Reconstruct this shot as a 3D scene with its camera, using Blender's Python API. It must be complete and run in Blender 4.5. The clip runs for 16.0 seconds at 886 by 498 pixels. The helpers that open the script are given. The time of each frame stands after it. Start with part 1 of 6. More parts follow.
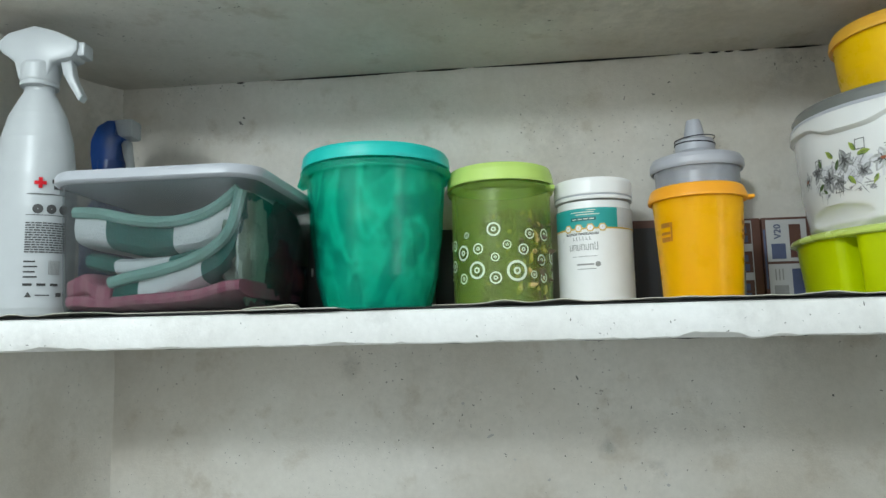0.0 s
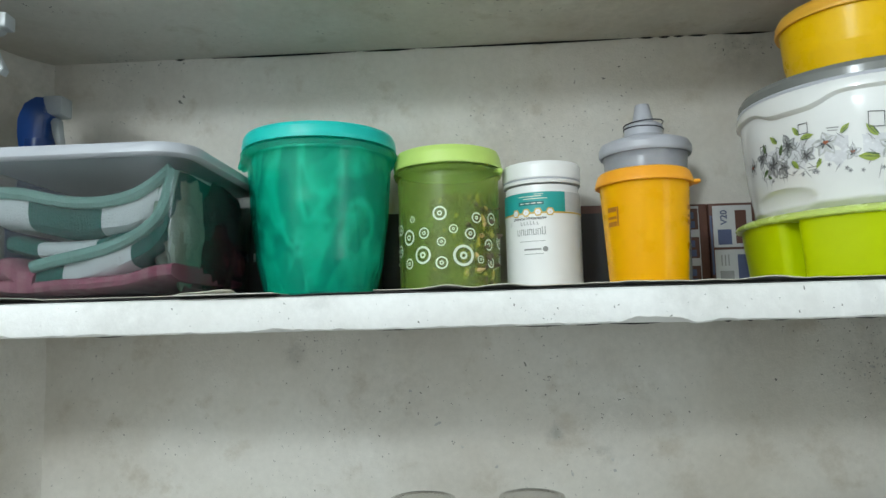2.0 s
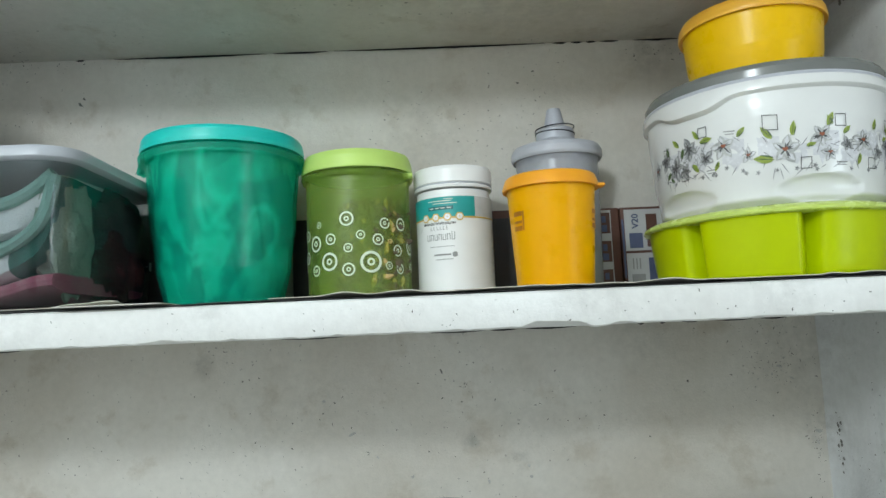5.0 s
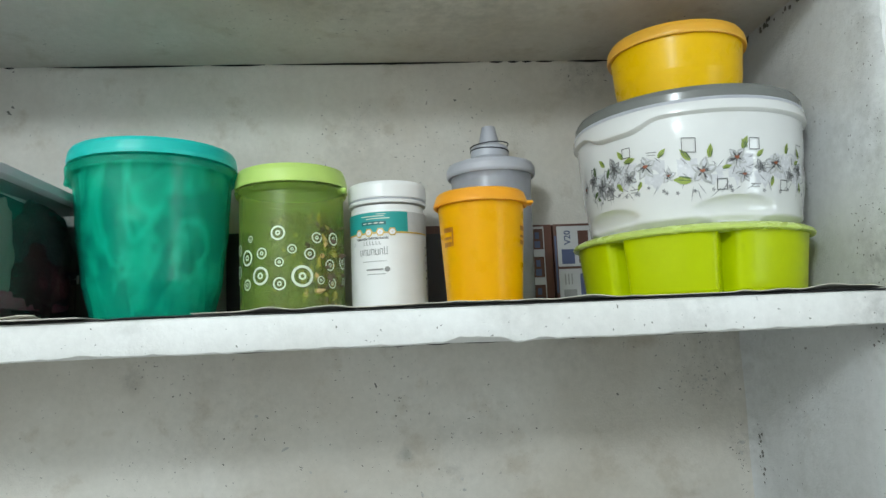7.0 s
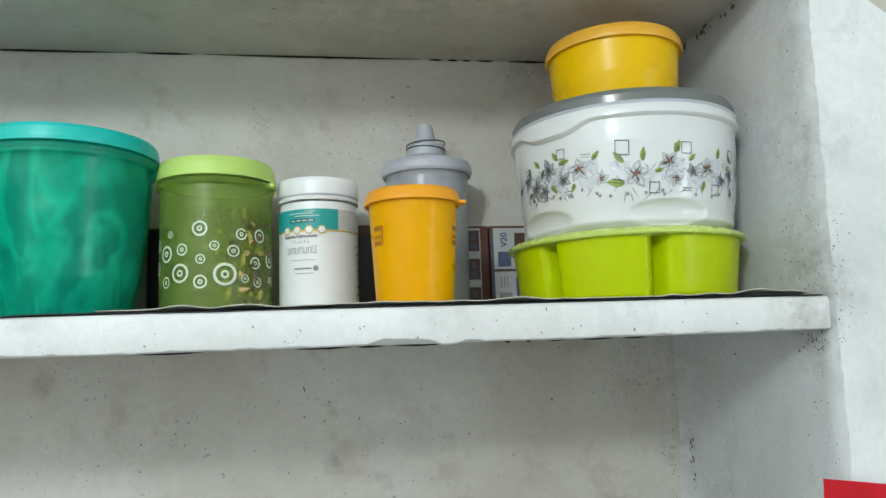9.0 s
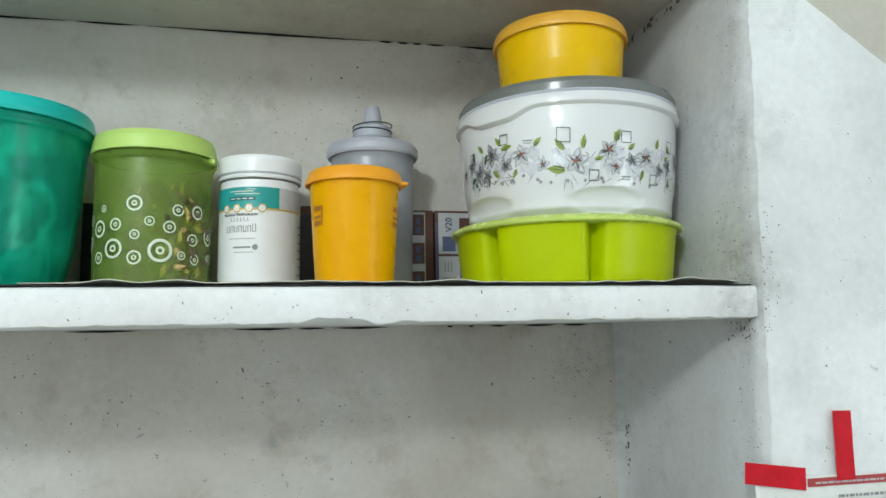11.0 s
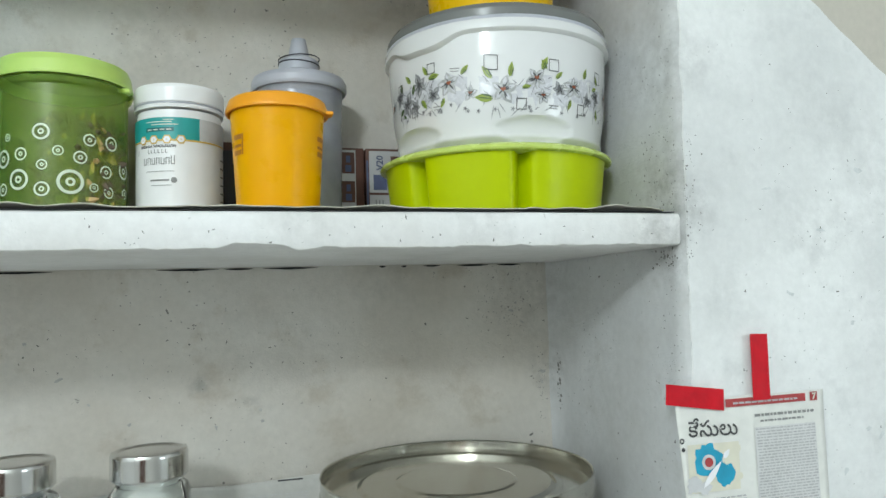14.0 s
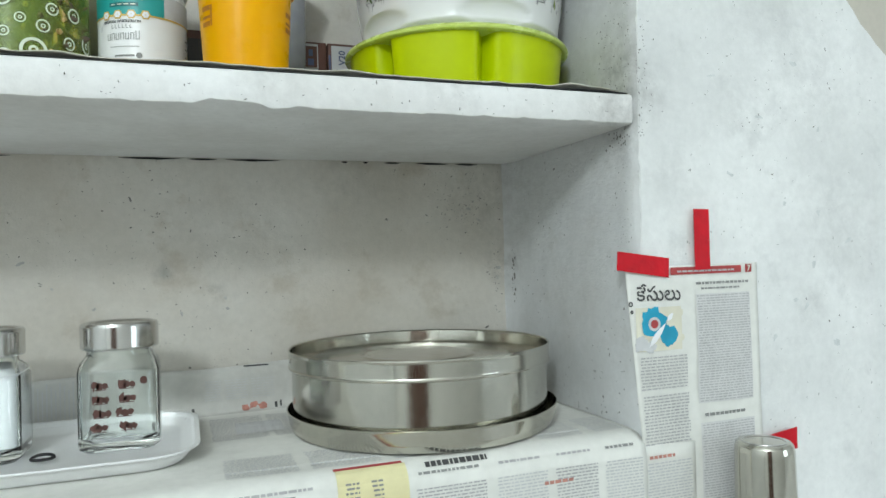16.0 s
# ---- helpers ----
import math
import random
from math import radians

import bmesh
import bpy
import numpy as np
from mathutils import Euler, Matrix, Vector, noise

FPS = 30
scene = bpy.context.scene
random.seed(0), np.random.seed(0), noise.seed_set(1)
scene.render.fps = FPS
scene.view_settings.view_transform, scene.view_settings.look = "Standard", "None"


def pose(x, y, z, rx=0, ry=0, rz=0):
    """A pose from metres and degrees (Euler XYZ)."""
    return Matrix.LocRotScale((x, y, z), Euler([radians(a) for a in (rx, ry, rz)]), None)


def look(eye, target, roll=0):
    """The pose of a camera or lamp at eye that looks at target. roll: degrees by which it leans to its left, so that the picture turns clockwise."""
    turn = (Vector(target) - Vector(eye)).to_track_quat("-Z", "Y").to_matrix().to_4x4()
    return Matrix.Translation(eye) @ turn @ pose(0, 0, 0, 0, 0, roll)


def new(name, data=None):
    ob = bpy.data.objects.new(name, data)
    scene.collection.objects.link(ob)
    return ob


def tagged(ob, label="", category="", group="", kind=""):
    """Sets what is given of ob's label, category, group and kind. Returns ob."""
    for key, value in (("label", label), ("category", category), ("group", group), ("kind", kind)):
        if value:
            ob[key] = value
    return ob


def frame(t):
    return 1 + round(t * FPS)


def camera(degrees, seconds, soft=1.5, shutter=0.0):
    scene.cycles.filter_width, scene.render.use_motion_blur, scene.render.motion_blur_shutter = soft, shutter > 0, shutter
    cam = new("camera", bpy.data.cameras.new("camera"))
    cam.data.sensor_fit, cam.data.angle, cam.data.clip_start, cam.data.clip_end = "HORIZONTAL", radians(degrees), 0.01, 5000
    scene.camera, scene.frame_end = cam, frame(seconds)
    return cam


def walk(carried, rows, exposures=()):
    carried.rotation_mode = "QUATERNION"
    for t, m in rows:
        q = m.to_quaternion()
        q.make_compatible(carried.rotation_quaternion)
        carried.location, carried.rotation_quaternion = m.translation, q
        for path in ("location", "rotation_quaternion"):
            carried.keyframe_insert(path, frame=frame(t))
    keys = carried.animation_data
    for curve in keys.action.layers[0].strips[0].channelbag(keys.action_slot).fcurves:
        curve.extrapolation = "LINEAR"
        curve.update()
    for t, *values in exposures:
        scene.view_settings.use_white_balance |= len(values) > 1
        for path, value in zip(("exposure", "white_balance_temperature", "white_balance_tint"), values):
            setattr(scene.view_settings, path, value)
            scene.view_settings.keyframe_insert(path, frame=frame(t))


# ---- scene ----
cam = camera(64.5, 16.0)
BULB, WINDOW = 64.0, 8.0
PATH = [
    (0, (-0.183, -0.602, 1.553), (-0.405, 1.37, 1.8), -1.3),
    (0.5, (-0.183, -0.594, 1.553), (-0.39, 1.38, 1.798), -1.3),
    (1, (-0.182, -0.591, 1.554), (-0.366, 1.387, 1.789), -1.4),
    (1.5, (-0.177, -0.587, 1.552), (-0.323, 1.395, 1.778), -1.2),
    (2, (-0.169, -0.583, 1.551), (-0.28, 1.402, 1.761), -1.5),
    (2.5, (-0.155, -0.58, 1.549), (-0.22, 1.408, 1.761), -1.6),
    (3, (-0.152, -0.58, 1.549), (-0.205, 1.407, 1.765), -1.7),
    (5.5, (-0.119, -0.566, 1.55), (-0.045, 1.419, 1.782), -2.4),
    (6, (-0.11, -0.565, 1.549), (0.006, 1.417, 1.795), -2.1),
    (6.5, (-0.1, -0.564, 1.55), (0.044, 1.416, 1.789), -2.3),
    (7, (-0.1, -0.577, 1.552), (0.054, 1.401, 1.803), -2.5),
    (7.5, (-0.096, -0.565, 1.551), (0.078, 1.411, 1.806), -2.1),
    (8, (-0.091, -0.563, 1.549), (0.101, 1.411, 1.805), -2.0),
    (8.5, (-0.086, -0.56, 1.55), (0.147, 1.411, 1.799), -2.0),
    (9, (-0.077, -0.559, 1.549), (0.212, 1.403, 1.808), -2.0),
    (11.5, (-0.049, -0.561, 1.54), (0.377, 1.381, 1.761), -1.2),
    (12, (-0.037, -0.556, 1.538), (0.419, 1.378, 1.758), -1.8),
    (12.5, (-0.028, -0.559, 1.535), (0.444, 1.373, 1.749), -1.8),
    (13, (-0.02, -0.56, 1.533), (0.495, 1.361, 1.733), -1.8),
    (13.5, (-0.026, -0.557, 1.521), (0.5, 1.365, 1.69), -1.8),
    (14, (-0.036, -0.553, 1.507), (0.504, 1.368, 1.642), -1.7),
    (14.5, (-0.052, -0.557, 1.49), (0.495, 1.364, 1.601), -2.0),
    (15, (-0.064, -0.566, 1.471), (0.522, 1.344, 1.564), -2.0),
    (15.5, (-0.074, -0.573, 1.458), (0.559, 1.323, 1.528), -2.8),
    (16, (-0.066, -0.57, 1.422), (0.626, 1.306, 1.451), -1.7),
]
walk(cam, [(t, look(eye, target, roll)) for t, eye, target, roll in PATH])
# ---- light of the room ----
world = bpy.data.worlds.new("room_air")
scene.world = world
world.use_nodes = True
world.node_tree.nodes["Background"].inputs[0].default_value = (0.75, 0.85, 1.0, 1)
world.node_tree.nodes["Background"].inputs[1].default_value = 0.02


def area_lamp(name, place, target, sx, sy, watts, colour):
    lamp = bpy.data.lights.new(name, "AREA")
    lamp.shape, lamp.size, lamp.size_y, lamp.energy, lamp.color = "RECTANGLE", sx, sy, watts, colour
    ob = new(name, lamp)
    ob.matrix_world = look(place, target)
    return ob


bulb = bpy.data.lights.new("bulb_light", "POINT")
bulb.energy, bulb.shadow_soft_size, bulb.color = BULB, 0.13, (0.85, 0.96, 1.0)
new("bulb_light", bulb).location = (-0.90, -1.80, 2.40)
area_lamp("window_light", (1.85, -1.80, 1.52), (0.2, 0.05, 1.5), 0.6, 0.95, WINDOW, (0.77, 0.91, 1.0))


# ---- materials ----
def node(tree, kind, **values):
    n = tree.nodes.new(kind)
    for key, value in values.items():
        n.inputs[key.replace("_", " ")].default_value = value
    return n


def ramp(tree, fac, stops):
    r = tree.nodes.new("ShaderNodeValToRGB")
    while len(r.color_ramp.elements) < len(stops):
        r.color_ramp.elements.new(0.5)
    for e, (p, c) in zip(r.color_ramp.elements, stops):
        e.position, e.color = p, (*c, 1) if len(c) == 3 else c
    tree.links.new(fac, r.inputs[0])
    return r.outputs[0]


def mixed(tree, fac, a, b, blend="MIX"):
    m = tree.nodes.new("ShaderNodeMix")
    m.data_type, m.blend_type = "RGBA", blend
    for slot, v in ((0, fac), (6, a), (7, b)):
        if isinstance(v, bpy.types.NodeSocket):
            tree.links.new(v, m.inputs[slot])
        else:
            m.inputs[slot].default_value = v if slot == 0 else (*v, 1)
    return m.outputs[2]


def surface(name, colour, rough=0.5, vary=0.12, grain=60.0, broad=7.0, bump=0.1, metal=0.0, coat=0.0, specular=0.5, through_light=0.0, detail=6.0):
    """Paint, plastic, card or metal: one base colour, varied at two scales, with a fine relief."""
    m = bpy.data.materials.new(name)
    m.use_nodes = True
    t = m.node_tree
    b = t.nodes["Principled BSDF"]
    at = t.nodes.new("ShaderNodeTexCoord").outputs["Object"]
    fine, wide = node(t, "ShaderNodeTexNoise", Scale=grain, Detail=detail), node(t, "ShaderNodeTexNoise", Scale=broad, Detail=3.0)
    for n in (fine, wide):
        t.links.new(at, n.inputs["Vector"])
    dark, light = [c * (1 - vary) for c in colour], [min(1, c * (1 + vary * 0.6)) for c in colour]
    one = ramp(t, wide.outputs[0], [(0.3, dark), (0.7, light)])
    two = ramp(t, fine.outputs[0], [(0.3, dark), (0.7, light)])
    t.links.new(mixed(t, 0.5, one, two), b.inputs["Base Color"])
    r = node(t, "ShaderNodeMapRange", To_Min=max(0.02, rough - 0.07), To_Max=min(1, rough + 0.09))
    t.links.new(fine.outputs[0], r.inputs[0])
    t.links.new(r.outputs[0], b.inputs["Roughness"])
    b.inputs["Metallic"].default_value, b.inputs["Coat Weight"].default_value = metal, coat
    b.inputs["Specular IOR Level"].default_value = specular
    if bump:
        bu = node(t, "ShaderNodeBump", Strength=bump, Distance=0.002)
        t.links.new(fine.outputs[0], bu.inputs["Height"])
        t.links.new(bu.outputs[0], b.inputs["Normal"])
    if through_light:
        b.inputs["Subsurface Weight"].default_value = through_light
        b.inputs["Subsurface Radius"].default_value = (0.01, 0.01, 0.01)
        b.inputs["Subsurface Scale"].default_value = 0.6
    return m


def plaster(name, white, dirty, speck=0.5, stain=0.5, rough_bump=0.35, grime=()):
    """Old lime wash: broad stains, small dark specks and a trowelled relief."""
    m = bpy.data.materials.new(name)
    m.use_nodes = True
    t = m.node_tree
    b = t.nodes["Principled BSDF"]
    b.inputs["Roughness"].default_value = 0.72
    b.inputs["Specular IOR Level"].default_value = 0.3
    at = t.nodes.new("ShaderNodeTexCoord").outputs["Object"]
    noises = {}
    for key, scale, detail, rough in (("broad", 4.5, 4, 0.6), ("mid", 19, 6, 0.65), ("fine", 120, 6, 0.6), ("dots", 230, 2, 0.4), ("where", 9, 2, 0.5), ("grit", 420, 3, 0.6), ("patch", 55, 7, 0.7)):
        n = node(t, "ShaderNodeTexNoise", Scale=scale, Detail=detail, Roughness=rough)
        t.links.new(at, n.inputs["Vector"])
        noises[key] = n.outputs[0]
    base = ramp(t, noises["broad"], [(0.32, [d * 0.5 + w * 0.5 for d, w in zip(dirty, white)]), (0.62, white)])
    spots = ramp(t, noises["mid"], [(0.56, (0, 0, 0)), (0.78, (stain, stain, stain))])
    base = mixed(t, spots, base, dirty)
    base = mixed(t, 0.16, base, ramp(t, noises["fine"], [(0.3, (0.5, 0.5, 0.5)), (0.7, (1, 1, 1))]), "MULTIPLY")
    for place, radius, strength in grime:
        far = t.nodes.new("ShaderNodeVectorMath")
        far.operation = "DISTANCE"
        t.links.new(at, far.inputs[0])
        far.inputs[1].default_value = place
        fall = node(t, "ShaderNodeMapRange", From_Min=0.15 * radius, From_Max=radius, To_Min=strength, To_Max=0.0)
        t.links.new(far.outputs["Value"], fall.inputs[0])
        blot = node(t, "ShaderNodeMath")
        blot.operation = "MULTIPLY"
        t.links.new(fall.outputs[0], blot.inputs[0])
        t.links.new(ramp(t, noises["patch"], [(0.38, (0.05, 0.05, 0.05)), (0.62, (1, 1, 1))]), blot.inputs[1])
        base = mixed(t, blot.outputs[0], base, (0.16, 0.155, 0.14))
    mask = node(t, "ShaderNodeMath")
    mask.operation = "MULTIPLY"
    t.links.new(ramp(t, noises["dots"], [(0.70, (0, 0, 0)), (0.74, (1, 1, 1))]), mask.inputs[0])
    t.links.new(ramp(t, noises["where"], [(0.48, (0, 0, 0)), (0.66, (speck, speck, speck))]), mask.inputs[1])
    t.links.new(mixed(t, mask.outputs[0], base, (0.12, 0.11, 0.10)), b.inputs["Base Color"])
    add = node(t, "ShaderNodeMath")
    add.operation = "ADD"
    t.links.new(noises["mid"], add.inputs[0])
    scaled = node(t, "ShaderNodeMath")
    scaled.operation = "MULTIPLY"
    scaled.inputs[1].default_value = 0.25
    t.links.new(noises["grit"], scaled.inputs[0])
    t.links.new(scaled.outputs[0], add.inputs[1])
    bu = node(t, "ShaderNodeBump", Strength=rough_bump, Distance=0.004)
    t.links.new(add.outputs[0], bu.inputs["Height"])
    t.links.new(bu.outputs[0], b.inputs["Normal"])
    return m


def clear_plastic(name, tint, cover, rough=0.12, body=None, cloud=0.0, shine=1.0):
    """Thin see-through plastic: a tinted clear part, a coloured scattering part and a gloss that grows at the rim."""
    m = bpy.data.materials.new(name)
    m.use_nodes = True
    t = m.node_tree
    t.nodes.remove(t.nodes["Principled BSDF"])
    out = t.nodes["Material Output"]
    clear = node(t, "ShaderNodeBsdfTransparent", Color=(*tint, 1))
    gloss = node(t, "ShaderNodeBsdfGlossy", Color=(1, 1, 1, 1), Roughness=rough)
    first = clear.outputs[0]
    if body:
        skin, glow = node(t, "ShaderNodeBsdfDiffuse", Color=(*body, 1)), node(t, "ShaderNodeBsdfTranslucent", Color=(*body, 1))
        half = node(t, "ShaderNodeMixShader", Fac=0.35)
        t.links.new(skin.outputs[0], half.inputs[1])
        t.links.new(glow.outputs[0], half.inputs[2])
        over = node(t, "ShaderNodeMixShader", Fac=cover)
        if cloud:
            at = t.nodes.new("ShaderNodeTexCoord").outputs["Object"]
            n = node(t, "ShaderNodeTexNoise", Scale=26.0, Detail=4.0)
            t.links.new(at, n.inputs["Vector"])
            rng = node(t, "ShaderNodeMapRange", From_Min=0.3, From_Max=0.7, To_Min=max(0, cover - cloud), To_Max=min(1, cover + cloud))
            t.links.new(n.outputs[0], rng.inputs[0])
            t.links.new(rng.outputs[0], over.inputs[0])
        t.links.new(first, over.inputs[1])
        t.links.new(half.outputs[0], over.inputs[2])
        first = over.outputs[0]
    facing = node(t, "ShaderNodeLayerWeight", Blend=0.5)
    steep = node(t, "ShaderNodeMath")
    steep.operation = "POWER"
    steep.inputs[1].default_value = 3.0
    t.links.new(facing.outputs["Facing"], steep.inputs[0])
    share = node(t, "ShaderNodeMapRange", To_Min=0.04 * shine, To_Max=0.42 * shine)
    t.links.new(steep.outputs[0], share.inputs[0])
    top = t.nodes.new("ShaderNodeMixShader")
    t.links.new(share.outputs[0], top.inputs[0])
    t.links.new(first, top.inputs[1])
    t.links.new(gloss.outputs[0], top.inputs[2])
    t.links.new(top.outputs[0], out.inputs[0])
    return m


def towelling(name, a, b, pitch, phase, axis="x", second=0.0):
    """Terry cloth in two colours, in blocks."""
    m = surface(name, a, 0.95, 0.2, 500.0, 30.0, 0.9, specular=0.1)
    t = m.node_tree
    bs = t.nodes["Principled BSDF"]
    plain = bs.inputs["Base Color"].links[0].from_socket
    at = t.nodes.new("ShaderNodeTexCoord").outputs["Object"]
    sep = t.nodes.new("ShaderNodeSeparateXYZ")
    t.links.new(at, sep.inputs[0])

    def square(socket, p, ph):
        w = node(t, "ShaderNodeMath")
        w.operation = "MULTIPLY_ADD"
        w.inputs[1].default_value, w.inputs[2].default_value = 1 / p, ph
        t.links.new(socket, w.inputs[0])
        fr = node(t, "ShaderNodeMath")
        fr.operation = "FRACT"
        t.links.new(w.outputs[0], fr.inputs[0])
        gt = node(t, "ShaderNodeMath")
        gt.operation = "GREATER_THAN"
        gt.inputs[1].default_value = 0.5
        t.links.new(fr.outputs[0], gt.inputs[0])
        return gt.outputs[0]

    mix = mixed(t, square(sep.outputs["X"], pitch, phase), plain, b)
    if second:
        mix2 = mixed(t, square(sep.outputs["Y"], second, 0.1), mix, a)
        mix = mixed(t, 0.5, mix, mix2)
        mix3 = mixed(t, square(sep.outputs["Z"], second, 0.1), mix, a)
        mix = mixed(t, 0.4, mix, mix3)
    t.links.new(mix, bs.inputs["Base Color"])
    return m


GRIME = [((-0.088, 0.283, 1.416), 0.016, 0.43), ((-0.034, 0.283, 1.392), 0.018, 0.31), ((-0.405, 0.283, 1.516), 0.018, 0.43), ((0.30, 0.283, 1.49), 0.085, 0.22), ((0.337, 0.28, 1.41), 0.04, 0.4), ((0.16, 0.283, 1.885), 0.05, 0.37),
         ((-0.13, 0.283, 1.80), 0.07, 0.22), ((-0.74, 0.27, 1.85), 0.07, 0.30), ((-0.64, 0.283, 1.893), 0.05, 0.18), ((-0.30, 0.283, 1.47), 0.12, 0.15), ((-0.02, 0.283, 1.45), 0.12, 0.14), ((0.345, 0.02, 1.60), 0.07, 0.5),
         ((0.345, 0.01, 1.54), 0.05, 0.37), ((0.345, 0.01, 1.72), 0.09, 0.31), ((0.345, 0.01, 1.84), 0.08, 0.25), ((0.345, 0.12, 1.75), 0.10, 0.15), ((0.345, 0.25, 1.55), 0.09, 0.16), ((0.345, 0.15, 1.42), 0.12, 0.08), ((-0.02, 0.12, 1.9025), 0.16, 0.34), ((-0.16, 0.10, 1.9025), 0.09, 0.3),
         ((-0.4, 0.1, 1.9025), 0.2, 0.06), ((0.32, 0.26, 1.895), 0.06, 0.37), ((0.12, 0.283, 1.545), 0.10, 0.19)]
EDGE = [((0.352, 0.0, 1.58), 0.045, 0.37), ((0.355, 0.0, 1.72), 0.05, 0.25), ((0.56, 0.0, 1.60), 0.09, 0.15), ((0.48, 0.0, 1.56), 0.06, 0.14), ((0.60, 0.0, 1.45), 0.10, 0.14), ((0.56, 0.0, 1.36), 0.03, 0.22), ((0.39, 0.0, 1.50), 0.05, 0.12), ((0.50, 0.0, 1.68), 0.06, 0.12)]
LEDGE = [((0.33, 0.0, 1.56), 0.05, 0.43), ((0.16, 0.0, 1.576), 0.045, 0.22), ((-0.47, 0.0, 1.577), 0.05, 0.19), ((-0.31, 0.0, 1.577), 0.03, 0.25), ((-0.63, 0.0, 1.55), 0.04, 0.19), ((0.0, 0.0, 1.577), 0.05, 0.19)]
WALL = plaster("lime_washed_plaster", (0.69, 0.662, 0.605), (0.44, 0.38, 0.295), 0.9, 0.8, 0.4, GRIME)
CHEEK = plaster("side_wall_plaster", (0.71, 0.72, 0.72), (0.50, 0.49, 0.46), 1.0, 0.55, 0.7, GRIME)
PILLAR = plaster("white_painted_plaster", (0.88, 0.885, 0.87), (0.50, 0.51, 0.50), 0.5, 0.5, 0.35, EDGE)
SHELF = plaster("painted_shelf_plaster", (0.87, 0.87, 0.86), (0.55, 0.53, 0.49), 0.35, 0.22, 0.3, LEDGE)
BEIGE = plaster("beige_wall", (0.60, 0.56, 0.48), (0.5, 0.47, 0.42), 0.1, 0.2, 0.15)
ROOM_DIM = surface("room_paint_dim", (0.76, 0.77, 0.76), 0.8, 0.12, 50, 3, 0.1)
INK_TINT = surface("light_grey_tint", (0.68, 0.675, 0.66), 0.9, 0.1, 150, 30, 0)
PALE_STAIN = surface("pale_grey_stain", (0.66, 0.68, 0.67), 0.85, 0.2, 200, 60, 0)
INK_MID = surface("mid_grey_ink", (0.48, 0.47, 0.47), 0.9, 0.2, 150, 30, 0)
DARK_PANEL = surface("dark_brown_panel", (0.10, 0.045, 0.03), 0.45, 0.25, 40, 6, 0.15)
ROOM = surface("room_paint", (0.82, 0.82, 0.80), 0.8, 0.06, 50, 3, 0.1)
FLOOR = surface("stone_floor", (0.60, 0.58, 0.54), 0.45, 0.2, 30, 4, 0.1)
CRACK = surface("black_joint", (0.012, 0.011, 0.010), 0.95, 0.2)
SPECK = surface("dark_speck", (0.17, 0.165, 0.15), 0.95, 0.3)
STAIN = surface("grey_stain", (0.46, 0.45, 0.42), 0.9, 0.3, 200, 60, 0)
LINER = surface("shelf_paper", (0.58, 0.55, 0.47), 0.85, 0.3, 70, 14, 0.3)
LINER_W = surface("pale_shelf_paper", (0.66, 0.64, 0.58), 0.85, 0.2, 70, 14, 0.3)
NEWS = surface("newsprint", (0.78, 0.775, 0.73), 0.9, 0.10, 90, 12, 0.25)
NEWS_GREY = surface("grey_newsprint", (0.63, 0.62, 0.58), 0.9, 0.14, 90, 12, 0.25)
NEWS_Y = surface("yellow_newsprint", (0.78, 0.72, 0.42), 0.9, 0.10, 90, 12, 0.2)
CREAM = surface("cream_newsprint", (0.74, 0.71, 0.58), 0.9, 0.10, 90, 12, 0.2)
HDPE = surface("spray_white_plastic", (0.46, 0.485, 0.50), 0.32, 0.05, 60, 9, 0.04)
INK = surface("black_ink", (0.075, 0.075, 0.075), 0.9, 0.2, 150, 30, 0)
INK_SOFT = surface("grey_ink", (0.30, 0.30, 0.29), 0.9, 0.2, 150, 30, 0)
INK_PALE = surface("pale_grey_tint", (0.60, 0.60, 0.60), 0.9, 0.12, 150, 30, 0)
INK_ROSE = surface("faded_red_ink", (0.55, 0.25, 0.20), 0.9, 0.4, 120, 60, 0)
INK_RED = surface("brick_red_ink", (0.42, 0.06, 0.06), 0.8, 0.2, 90, 30, 0)
INK_BLUE = surface("blue_ink", (0.02, 0.33, 0.50), 0.8, 0.2, 90, 30, 0)
TAPE = surface("red_tape", (0.58, 0.008, 0.018), 0.45, 0.2, 90, 40, 0.35, specular=0.16)
TEAL_LID = surface("turquoise_plastic", (0.01, 0.56, 0.50), 0.32, 0.06, 60, 9, 0.04, through_light=0.15)
TEAL = clear_plastic("green_teal_plastic", (0.27, 0.97, 0.86), 0.34, 0.24, (0.008, 0.60, 0.43), 0.04, 0.45)
BAG = surface("crumpled_bag", (0.96, 0.97, 0.96), 0.35, 0.05, 35, 12, 0.2)


